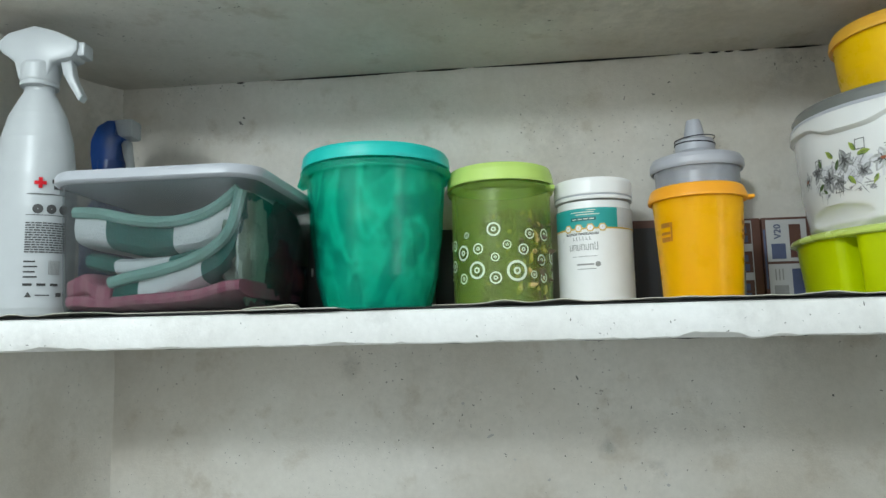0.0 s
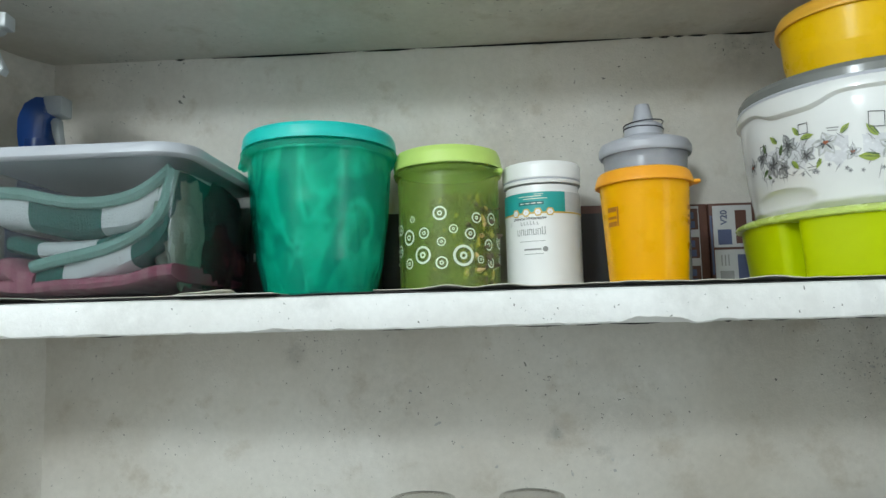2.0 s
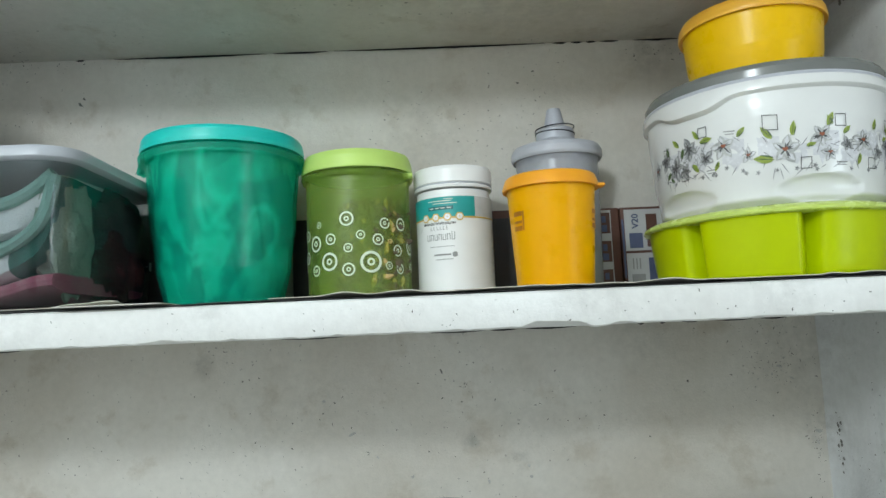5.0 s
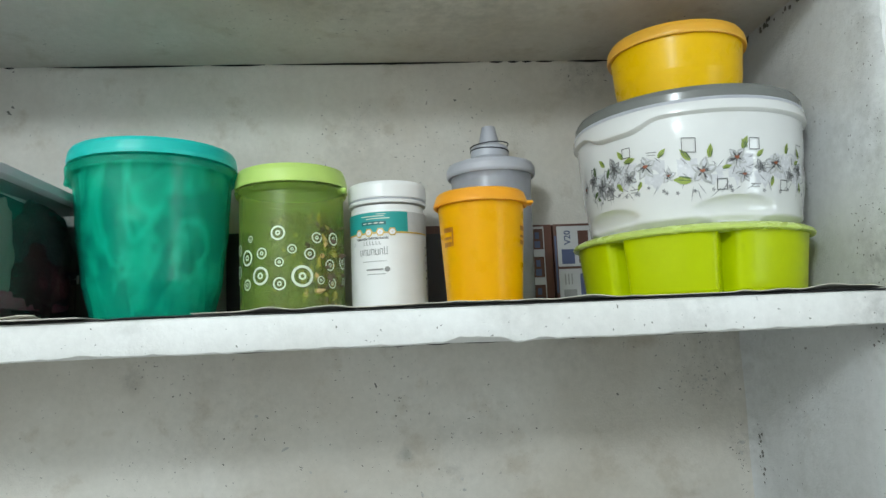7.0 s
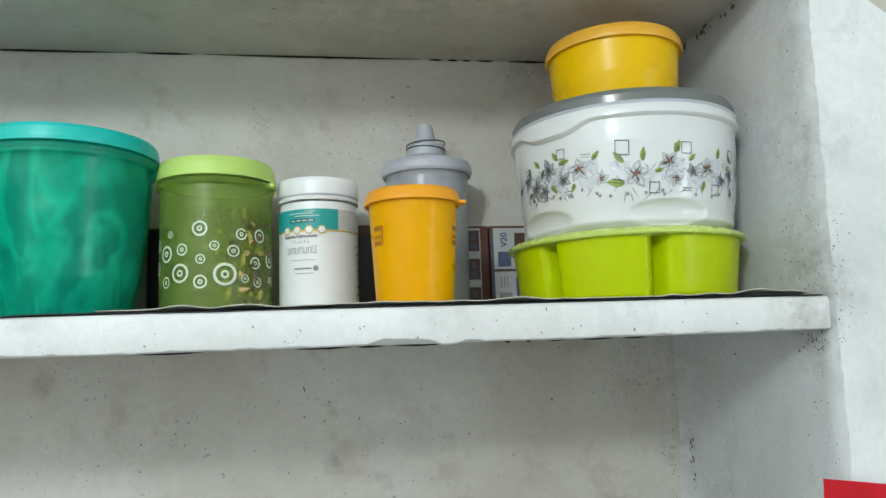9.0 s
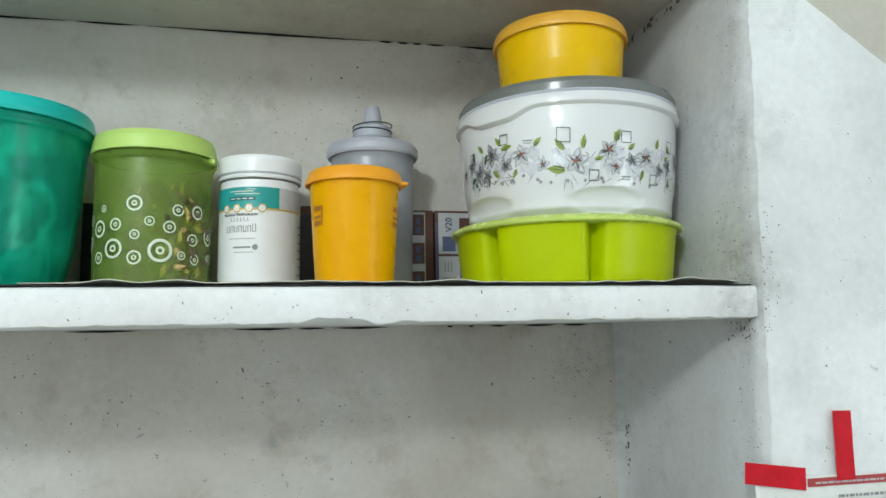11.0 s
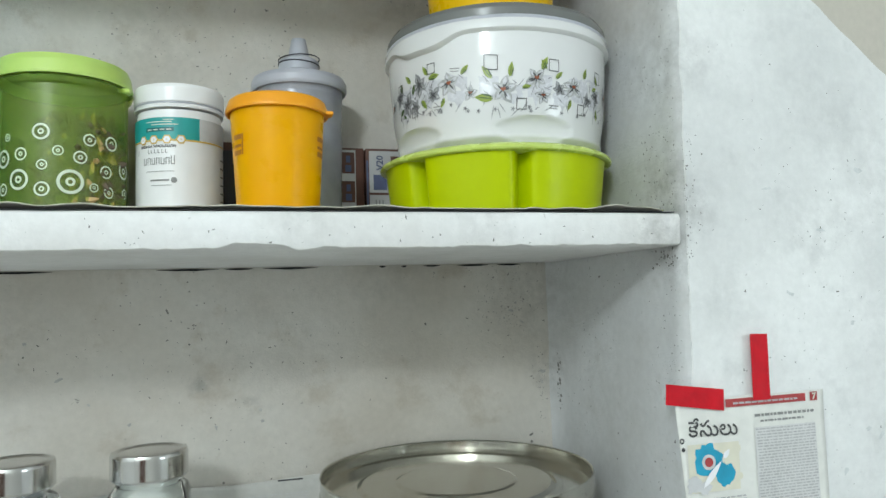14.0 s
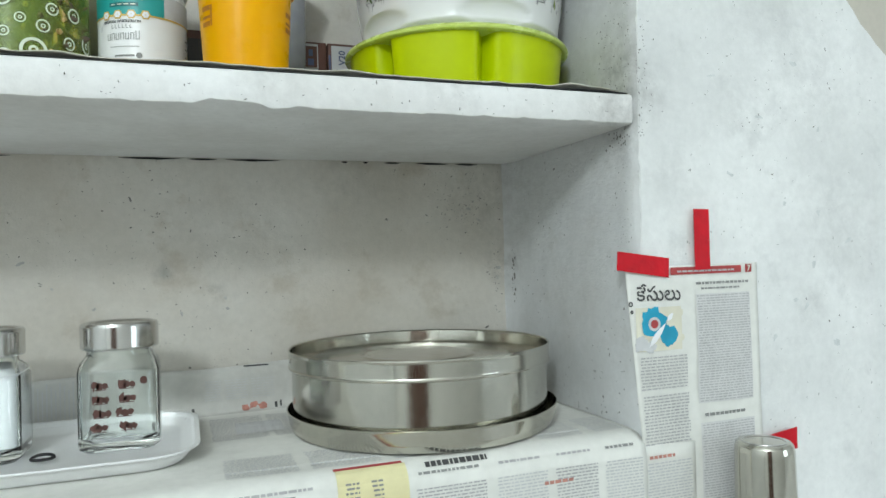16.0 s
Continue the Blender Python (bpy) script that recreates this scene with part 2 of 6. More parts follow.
def film_folds(m):
    """Flat facets and pale creases where a thin film lies double."""
    t = m.node_tree
    b = t.nodes["Principled BSDF"]
    plain = b.inputs["Base Color"].links[0].from_socket
    at = t.nodes.new("ShaderNodeTexCoord").outputs["Object"]
    squeeze = t.nodes.new("ShaderNodeMapping")
    squeeze.inputs["Scale"].default_value = (1.0, 1.0, 0.62)
    squeeze.inputs["Rotation"].default_value = (0.3, 0.45, 0)
    t.links.new(at, squeeze.inputs["Vector"])
    bend = node(t, "ShaderNodeTexNoise", Scale=11.0, Detail=3.0, Roughness=0.55)
    t.links.new(squeeze.outputs[0], bend.inputs["Vector"])
    push = t.nodes.new("ShaderNodeVectorMath")
    push.operation = "MULTIPLY_ADD"
    push.inputs[1].default_value = (0.03, 0.03, 0.03)
    t.links.new(bend.outputs["Color"], push.inputs[0])
    t.links.new(squeeze.outputs[0], push.inputs[2])
    tone = plain
    for scale, times, low, turn in ((6.5, 7.0, 0.42, 0.0), (11.0, 6.0, 0.54, 3.7), (24.0, 5.0, 0.74, 8.1)):
        sheet = node(t, "ShaderNodeTexNoise", Scale=scale, Detail=1.5, Roughness=0.4, Distortion=0.5)
        sheet.noise_dimensions = "4D"
        sheet.inputs["W"].default_value = turn
        t.links.new(push.outputs[0], sheet.inputs["Vector"])
        steps = node(t, "ShaderNodeMath")
        steps.operation = "MULTIPLY"
        steps.inputs[1].default_value = times
        t.links.new(sheet.outputs[0], steps.inputs[0])
        saw = node(t, "ShaderNodeMath")
        saw.operation = "FRACT"
        t.links.new(steps.outputs[0], saw.inputs[0])
        mid = low * 0.6 + 0.4
        tone = mixed(t, 1.0, tone, ramp(t, saw.outputs[0], [(0.0, (low, low, low)), (0.06, (1, 1, 1)), (0.35, (mid, mid, mid)), (1.0, (low, low, low))]), "MULTIPLY")
    wisp = node(t, "ShaderNodeTexNoise", Scale=15.0, Detail=3.0, Roughness=0.5, Distortion=1.2)
    t.links.new(push.outputs[0], wisp.inputs["Vector"])
    tone = mixed(t, ramp(t, wisp.outputs[0], [(0.42, (0, 0, 0)), (0.49, (0.9, 0.9, 0.9)), (0.60, (0, 0, 0))]), tone, (0.96, 0.97, 0.96))
    t.links.new(tone, b.inputs["Base Color"])


film_folds(BAG)
LIME_LID = surface("light_lime_plastic", (0.55, 0.76, 0.19), 0.33, 0.06, 60, 9, 0.04, through_light=0.2)
OLIVE = clear_plastic("olive_green_plastic", (0.90, 0.94, 0.62), 0.21, 0.34, (0.50, 0.73, 0.17), 0.06, 0.5)
PODS = surface("dry_pods", (0.60, 0.40, 0.18), 0.6, 0.5, 120, 40, 0.4)
PODS_DARK = surface("dark_pods", (0.11, 0.075, 0.045), 0.6, 0.5, 120, 40, 0.4)
BROWN_INK = surface("brown_print", (0.11, 0.045, 0.035), 0.6, 0.3, 300, 60, 0)
PRINT = surface("white_print", (0.70, 0.75, 0.64), 0.5, 0.05, 60, 9, 0)
WHITE = surface("white_plastic", (0.88, 0.88, 0.87), 0.30, 0.04, 60, 9, 0.04, through_light=0.1)
LABEL = surface("white_label", (0.85, 0.85, 0.86), 0.40, 0.04, 60, 9, 0.03)
LABEL_TEAL = surface("teal_label", (0.02, 0.36, 0.34), 0.40, 0.08, 60, 9, 0.03)
LABEL_DARK = surface("dark_teal_label", (0.01, 0.15, 0.15), 0.40, 0.08, 60, 9, 0.03)
GOLD = surface("gold_print", (0.72, 0.48, 0.10), 0.35, 0.1, 60, 9, 0)
ORANGE = surface("orange_plastic", (0.86, 0.41, 0.0), 0.28, 0.05, 60, 9, 0.03, specular=0.16, through_light=0.25)
ORANGE_LID = surface("light_orange_plastic", (0.90, 0.37, 0.02), 0.36, 0.06, 60, 9, 0.04, specular=0.3, through_light=0.15)
ORANGE_MARK = surface("dull_orange_mark", (0.50, 0.17, 0.01), 0.5, 0.3, 240, 60)
GREY_PL = surface("grey_plastic", (0.47, 0.48, 0.53), 0.38, 0.06, 60, 9, 0.04, through_light=0.1)
SMOKE = clear_plastic("smoky_plastic", (0.90, 0.91, 0.93), 0.42, 0.26, (0.72, 0.73, 0.79), 0.08)
WIRE = surface("dark_wire", (0.05, 0.05, 0.06), 0.35, 0.1, metal=0.8)
LID_SMOKE = surface("smoke_grey_lid", (0.17, 0.175, 0.165), 0.2, 0.08, 60, 9, 0.04)
MELAMINE = surface("glossy_white_melamine", (0.74, 0.74, 0.73), 0.14, 0.03, 60, 9, 0.02, coat=0.5)
TINT = surface("lavender_tint_print", (0.63, 0.63, 0.655), 0.25, 0.12, 300, 60, 0)
PETAL_M = surface("mid_petal_print", (0.28, 0.28, 0.29), 0.25, 0.25, 300, 90, 0)
PETAL = surface("grey_petal_print", (0.46, 0.465, 0.455), 0.25, 0.35, 300, 90, 0)
PETAL_D = surface("dark_petal_print", (0.10, 0.10, 0.10), 0.25, 0.3, 300, 90, 0)
LEAF_D = surface("dark_leaf_print", (0.10, 0.15, 0.06), 0.25, 0.3, 300, 90, 0)
LEAF = surface("leaf_print", (0.30, 0.38, 0.07), 0.25, 0.25, 300, 90, 0)
HEART = surface("flower_heart_print", (0.32, 0.10, 0.05), 0.25, 0.25, 300, 90, 0)
LIME = surface("lime_plastic", (0.49, 0.60, 0.0), 0.30, 0.06, 60, 9, 0.04, specular=0.18, through_light=0.1)
LIME_PALE = surface("pale_lime_plastic", (0.55, 0.67, 0.16), 0.26, 0.06, 60, 9, 0.04, through_light=0.3)
YELLOW = surface("deep_yellow_plastic", (0.86, 0.51, 0.0), 0.28, 0.05, 60, 9, 0.03, specular=0.25)
YELLOW_LID = surface("amber_lid_plastic", (0.82, 0.43, 0.04), 0.32, 0.05, 60, 9, 0.03, through_light=0.3)
BLUE = surface("blue_plastic", (0.003, 0.036, 0.17), 0.32, 0.08, 60, 9, 0.04)
FROST = clear_plastic("frosted_plastic", (0.85, 0.88, 0.9), 0.5, 0.2, (0.62, 0.66, 0.68))
BOX_LID = surface("pale_grey_lid", (0.42, 0.44, 0.48), 0.30, 0.05, 60, 9, 0.03)
BOX_CLEAR = clear_plastic("clear_box_plastic", (0.78, 0.80, 0.81), 0.02, 0.08, (0.4, 0.42, 0.42), 0.0, 0.5)
GLASS = surface("jar_glass", (0.955, 0.985, 0.97), 0.02, 0.01, 60, 9, 0.0)
GLASS.node_tree.nodes["Principled BSDF"].inputs["Transmission Weight"].default_value = 1.0
GLASS.node_tree.nodes["Principled BSDF"].inputs["IOR"].default_value = 1.46
TOWEL = towelling("green_white_towel", (0.028, 0.17, 0.14), (0.88, 0.90, 0.89), 0.136, 0.393)
TOWEL_B = towelling("green_white_towel_low", (0.028, 0.17, 0.14), (0.88, 0.90, 0.89), 0.124, 0.633)
TOWEL_C = towelling("green_white_towel_mid", (0.028, 0.17, 0.14), (0.88, 0.90, 0.89), 0.110, 0.927)
TRIM = surface("sea_green_trim", (0.30, 0.53, 0.46), 0.95, 0.2, 400, 30, 0.8, specular=0.1)
MAROON_CLOTH = surface("dark_maroon_cloth", (0.09, 0.03, 0.035), 0.95, 0.4, 300, 30, 0.8, specular=0.1)
DUSK_CLOTH = surface("dark_grey_cloth", (0.075, 0.09, 0.085), 0.95, 0.4, 300, 30, 0.8, specular=0.1)
PALE_CLOTH = surface("pale_green_cloth", (0.35, 0.45, 0.36), 0.95, 0.2, 400, 30, 0.8, specular=0.1)
PINK = towelling("pink_check_cloth", (0.49, 0.15, 0.21), (0.55, 0.23, 0.28), 0.016, 0.0, second=0.016)
STEEL = surface("stainless_steel", (0.55, 0.535, 0.475), 0.13, 0.08, 140, 10, 0.03, metal=1.0)
STEEL_BR = surface("bright_steel", (0.62, 0.61, 0.59), 0.15, 0.06, 140, 10, 0.02, metal=1.0)
CARTON = surface("brown_carton", (0.11, 0.045, 0.03), 0.6, 0.2, 90, 15, 0.1)
NEAR_BLACK = surface("near_black_matte", (0.016, 0.015, 0.016), 0.5, 0.3, 90, 15, 0.1)
CARTON_P = surface("pale_carton", (0.50, 0.50, 0.50), 0.5, 0.08, 90, 15, 0.05)
CARTON_B = surface("blue_grey_print", (0.08, 0.10, 0.19), 0.5, 0.2, 90, 15, 0.0)
SALT = surface("white_powder", (0.80, 0.80, 0.80), 0.95, 0.04, 300, 20, 0.4)


# ---- mesh helpers ----
def mesh_ob(name, verts, faces, mats, smooth=False, index=None):
    me = bpy.data.meshes.new(name)
    me.from_pydata([tuple(v) for v in verts], [], faces)
    for m in mats if isinstance(mats, (list, tuple)) else [mats]:
        me.materials.append(m)
    if index:
        me.polygons.foreach_set("material_index", index)
    me.polygons.foreach_set("use_smooth", [smooth] * len(me.polygons))
    if smooth:
        me.set_sharp_from_angle(angle=radians(38))
    me.update()
    return new(name, me)


def under(ob, parent, label=""):
    ob.parent = parent
    return tagged(ob, label)


def thing(name, place, label, category, group="", turn=0.0):
    ob = new(name)
    ob.empty_display_size = 0.02
    ob.matrix_world = pose(*place, 0, 0, turn)
    return tagged(ob, label, category, group)


def lathe(name, profile, mat, parent, label="", seg=72, squash=1.0, shift=(0, 0), wobble=None):
    """A turned part from rows of radius and height; wobble(angle, z) scales the radius."""
    held = [profile[0]]
    for (ra, za), (rb, zb) in zip(profile, profile[1:]):
        far = math.hypot(rb - ra, zb - za)
        if far > 0.004:
            u = 0.0007 / far
            held += [(ra + (rb - ra) * v, za + (zb - za) * v) for v in (u, 1 - u)]
        held.append((rb, zb))
    profile, verts, faces = held, [], []
    for r, z in profile:
        for k in range(seg):
            a = 2 * math.pi * k / seg
            q = r * (wobble(a, z) if wobble else 1)
            verts.append((shift[0] + q * math.sin(a), shift[1] - q * squash * math.cos(a), z))
    for i in range(len(profile) - 1):
        for k in range(seg):
            k2 = (k + 1) % seg
            faces.append((i * seg + k, i * seg + k2, (i + 1) * seg + k2, (i + 1) * seg + k))
    if profile[0][0] > 1e-5:
        faces.append(tuple(reversed(range(seg))))
    if profile[-1][0] > 1e-5:
        n = (len(profile) - 1) * seg
        faces.append(tuple(range(n, n + seg)))
    return under(mesh_ob(name, verts, faces, mat, True), parent, label)


def shell(outer, wall):
    """A closed profile for an open vessel: up the outside, over the rim and down the inside."""
    inner = [(max(r - wall, 0.0005), max(z, outer[0][1] + wall)) for r, z in reversed(outer)]
    return [(0.0005, outer[0][1]), *outer, *inner, (0.0005, outer[0][1] + wall)]


def bm_ob(name, bm, mat, parent=None, label="", smooth=True):
    me = bpy.data.meshes.new(name)
    bm.to_mesh(me)
    bm.free()
    me.materials.append(mat)
    me.polygons.foreach_set("use_smooth", [smooth] * len(me.polygons))
    if smooth:
        me.set_sharp_from_angle(angle=radians(40))
    ob = new(name, me)
    return under(ob, parent, label) if parent else ob


def block(name, lo, hi, mat, parent=None, label="", bevel=0.0, seg=2):
    bm = bmesh.new()
    bmesh.ops.create_cube(bm, size=1)
    for v in bm.verts:
        v.co = Vector([(a + b) / 2 + c * (b - a) for a, b, c in zip(lo, hi, v.co)])
    if bevel:
        bmesh.ops.bevel(bm, geom=list(bm.edges), offset=bevel, segments=seg, profile=0.5, affect="EDGES")
    return bm_ob(name, bm, mat, parent, label, bool(bevel))


def rounded(w, d, r, n=6):
    """The outline of a rounded rectangle, from the middle of its front."""
    pts = []
    for cx, cy, a0 in ((w / 2 - r, -d / 2 + r, -90), (w / 2 - r, d / 2 - r, 0), (-w / 2 + r, d / 2 - r, 90), (-w / 2 + r, -d / 2 + r, 180)):
        for k in range(n + 1):
            a = radians(a0 + 90 * k / n)
            pts.append((cx + r * math.cos(a), cy + r * math.sin(a)))
    return pts


def loft(name, rings, mat, parent, label="", shift=(0, 0)):
    """Rings of (outline, height) joined into one closed skin."""
    verts, faces, n = [], [], len(rings[0][0])
    for outline, z in rings:
        verts += [(x + shift[0], y + shift[1], z) for x, y in outline]
    for i in range(len(rings) - 1):
        for k in range(n):
            k2 = (k + 1) % n
            faces.append((i * n + k, i * n + k2, (i + 1) * n + k2, (i + 1) * n + k))
    faces += [tuple(reversed(range(n))), tuple(range((len(rings) - 1) * n, len(rings) * n))]
    return under(mesh_ob(name, verts, faces, mat, True), parent, label)


def tube(name, pts, radius, mat, parent, label="", sides=8, taper=None):
    verts, faces = [], []
    pts = [Vector(p) for p in pts]
    for i, p in enumerate(pts):
        d = (pts[min(i + 1, len(pts) - 1)] - pts[max(i - 1, 0)]).normalized()
        a = d.cross(Vector((0.13, 0.97, 0.2))).normalized()
        b = d.cross(a)
        r = radius * (taper[i] if taper else 1)
        verts += [p + r * (math.cos(2 * math.pi * k / sides) * a + math.sin(2 * math.pi * k / sides) * b) for k in range(sides)]
    for i in range(len(pts) - 1):
        for k in range(sides):
            k2 = (k + 1) % sides
            faces.append((i * sides + k, i * sides + k2, (i + 1) * sides + k2, (i + 1) * sides + k))
    faces += [tuple(reversed(range(sides))), tuple(range((len(pts) - 1) * sides, len(pts) * sides))]
    return under(mesh_ob(name, verts, faces, mat, True), parent, label)


def ring_shape(cx, cy, r0, r1, n=28):
    """A flat ring (or a disc when r0 is 0) as points and faces."""
    if r0 <= 0:
        return [(cx + r1 * math.cos(2 * math.pi * k / n), cy + r1 * math.sin(2 * math.pi * k / n)) for k in range(n)], [tuple(range(n))]
    pts = [(cx + r * math.cos(2 * math.pi * k / n), cy + r * math.sin(2 * math.pi * k / n)) for r in (r0, r1) for k in range(n)]
    return pts, [(k, n + k, n + (k + 1) % n, (k + 1) % n) for k in range(n)]


def rect_shape(x0, y0, x1, y1, n=1):
    pts = [(x0 + (x1 - x0) * k / n, y) for y in (y0, y1) for k in range(n + 1)]
    return pts, [(k, k + 1, n + 2 + k, n + 1 + k) for k in range(n)]


def grid_shape(x0, y0, x1, y1, nx, ny):
    pts = [(x0 + (x1 - x0) * i / nx, y0 + (y1 - y0) * j / ny) for j in range(ny + 1) for i in range(nx + 1)]
    return pts, [(j * (nx + 1) + i, j * (nx + 1) + i + 1, (j + 1) * (nx + 1) + i + 1, (j + 1) * (nx + 1) + i) for j in range(ny) for i in range(nx)]


def blob_shape(cx, cy, r, seed, n=26, rough=0.45):
    """A patch with a ragged outline."""
    pts = []
    for k in range(n):
        a = 2 * math.pi * k / n
        q = r * (1 + rough * noise.noise((2.2 * math.cos(a), 2.2 * math.sin(a), seed)))
        pts.append((cx + q * math.cos(a), cy + q * math.sin(a)))
    return pts, [tuple(range(n))]


def petal_shape(cx, cy, angle, length, width, n=7):
    pts = []
    for s in (1, -1):
        for k in range(n + 1):
            u = k / n if s == 1 else 1 - k / n
            if s == -1 and k in (0, n):
                continue
            w = s * width / 2 * math.sin(math.pi * u ** 0.85)
            pts.append((cx + math.cos(angle) * u * length - math.sin(angle) * w, cy + math.sin(angle) * u * length + math.cos(angle) * w))
    return pts, [tuple(range(len(pts)))]


def joined(shapes):
    pts, faces = [], []
    for p, f in shapes:
        faces += [tuple(i + len(pts) for i in q) for q in f]
        pts += p
    return pts, faces


def text_shape(words, size, bold=0.0):
    """The outlines of words in the built-in font, as flat points and faces, starting at the origin."""
    cu = bpy.data.curves.new("words", "FONT")
    cu.body, cu.size, cu.offset, cu.resolution_u = words, 1.0, bold / size, 3
    ob = new("words", cu)
    bpy.context.view_layer.update()
    me = bpy.data.meshes.new_from_object(ob.evaluated_get(bpy.context.evaluated_depsgraph_get()))
    pts, faces = [(v.co.x * size, v.co.y * size) for v in me.vertices], [tuple(p.vertices) for p in me.polygons]
    bpy.data.objects.remove(ob)
    bpy.data.curves.remove(cu)
    bpy.data.meshes.remove(me)
    return pts, faces


def placed(shape, dx, dy, turn=0.0, sx=1.0, sy=1.0):
    c, s = math.cos(radians(turn)), math.sin(radians(turn))
    return [(dx + c * x * sx - s * y * sy, dy + s * x * sx + c * y * sy) for x, y in shape[0]], shape[1]


def wrap(name, shape, mat, parent, radius, label="", lift=0.0004, kind=""):
    """Lay a flat shape (metres along the skin from the front, and height) on a turned skin; radius is a number or a function of height."""
    pts, faces = shape
    verts = []
    for s, z in pts:
        r = radius(z) if callable(radius) else radius
        a = s / r
        verts.append(((r + lift) * math.sin(a), -(r + lift) * math.cos(a), z))
    return tagged(under(mesh_ob(name, verts, faces, mat), parent, label), kind=kind)


def flat(name, shape, mat, parent, y, label="", kind=""):
    """Lay a flat shape (x, z) on an upright face that looks towards -y."""
    return tagged(under(mesh_ob(name, [(x, y, z) for x, z in shape[0]], shape[1], mat), parent, label), kind=kind)


def path_lerp(rows, x):
    for (a, va), (b, vb) in zip(rows, rows[1:]):
        if x <= b:
            u = (x - a) / (b - a)
            return va + (vb - va) * (u * u * (3 - 2 * u))
    return rows[-1][1]


# ---- the niche and the room round it ----
S, B, D, L, R, TOP, LOW = 1.577, 1.547, 0.283, -0.757, 0.345, 1.9025, 1.250


def structure(ob, label, category="wall"):
    return tagged(ob, label, category, kind="structure")


def plaster_sheet(name, x0, x1, z0, z1, y, thick, mat, label, step=0.012, wave=0.0012, cut=None):
    """An upright wall with a gently uneven face towards -y."""
    nx, nz = max(2, int((x1 - x0) / step)), max(2, int((z1 - z0) / step))
    verts, faces = [], []
    for j in range(nz + 1):
        for i in range(nx + 1):
            x, z = x0 + (x1 - x0) * i / nx, z0 + (z1 - z0) * j / nz
            edge = min(1, min(i, nx - i) / 2)
            verts.append((x, y + wave * edge * noise.noise((x * 9, 3.1, z * 9)) * 1.6, z))
    for j in range(nz):
        for i in range(nx):
            a = j * (nx + 1) + i
            faces.append((a, a + 1, a + nx + 2, a + nx + 1))
    n = len(verts)
    verts += [(x0, y + thick, z0), (x1, y + thick, z0), (x1, y + thick, z1), (x0, y + thick, z1)]
    c = (0, nx, (nz + 1) * (nx + 1) - 1, nz * (nx + 1))
    faces += [(n, n + 3, n + 2, n + 1), (c[0], c[3], n + 3, n), (c[1], n + 1, n + 2, c[2]), (c[0], n, n + 1, c[1]), (c[3], c[2], n + 2, n + 3)]
    return structure(mesh_ob(name, verts, faces, mat, True), label)


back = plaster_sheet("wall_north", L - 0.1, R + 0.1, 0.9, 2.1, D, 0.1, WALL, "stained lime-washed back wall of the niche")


def left_side():
    """The side wall of the niche, running into the back wall in a soft cove."""
    nz, ny, verts, faces = 60, 24, [], []
    for j in range(nz + 1):
        z = 0.9 + 1.2 * j / nz
        verts.append((L - 0.10, 0.0, z))
        for k in range(ny + 1):
            y = D * k / ny
            verts.append((L + 0.034 * max(0, y / D - 0.72) ** 2.2 * 16.4 + 0.0012 * noise.noise((k * 0.4, z * 11, 9)), y, z))
    n = ny + 2
    for j in range(nz):
        for k in range(n - 1):
            a = j * n + k
            faces.append((a, a + 1, a + n + 1, a + n))
    return structure(mesh_ob("wall_west", verts, faces, WALL, True), "stained lime-washed side wall of the niche")


left_side()


def right_side():
    """The side wall of the niche with its worn, rounded front arris, a little out of plumb."""
    verts, faces, nz, ny = [], [], 100, 32
    for j in range(nz + 1):
        z = 0.9 + 1.2 * j / nz
        lean = 0.0165 * (z - S)
        worn = 0.0022 * noise.noise((z * 30, 0, 0)) + 0.0015 * noise.noise((z * 90, 2, 0))
        row = [(R + lean + 0.012 + worn, 0.004), (R + lean + 0.0062 + worn, 0.0014), (R + lean + 0.004 + worn, 0.003), (R + lean + 0.001 + worn * 0.6, 0.009)]
        row += [(R + lean * (1 - k / ny) + 0.0012 * noise.noise((k * 0.35, z * 12, 5)) - 0.010 * max(0, (k - ny + 5) / 5) ** 2.2, 0.018 + (D - 0.018) * k / ny) for k in range(ny + 1)]
        verts += [(x, y, z) for x, y in row]
        n = len(row)
    for j in range(nz):
        for k in range(n - 1):
            a = j * n + k
            faces.append((a, a + n, a + n + 1, a + 1))
    return structure(mesh_ob("wall_east", verts, faces, CHEEK, True), "lime-washed side wall with a worn plaster edge")


right_side()


def arris(z):
    """How far the pillar's edge lies from plumb, with its wear."""
    return R + 0.0165 * (z - S) + 0.0022 * noise.noise((z * 30, 0, 0)) + 0.0015 * noise.noise((z * 90, 2, 0))


def straight(rows, x):
    for (a, va), (b, vb) in zip(rows, rows[1:]):
        if x <= b:
            return va + (vb - va) * (x - a) / (b - a)
    return rows[-1][1]


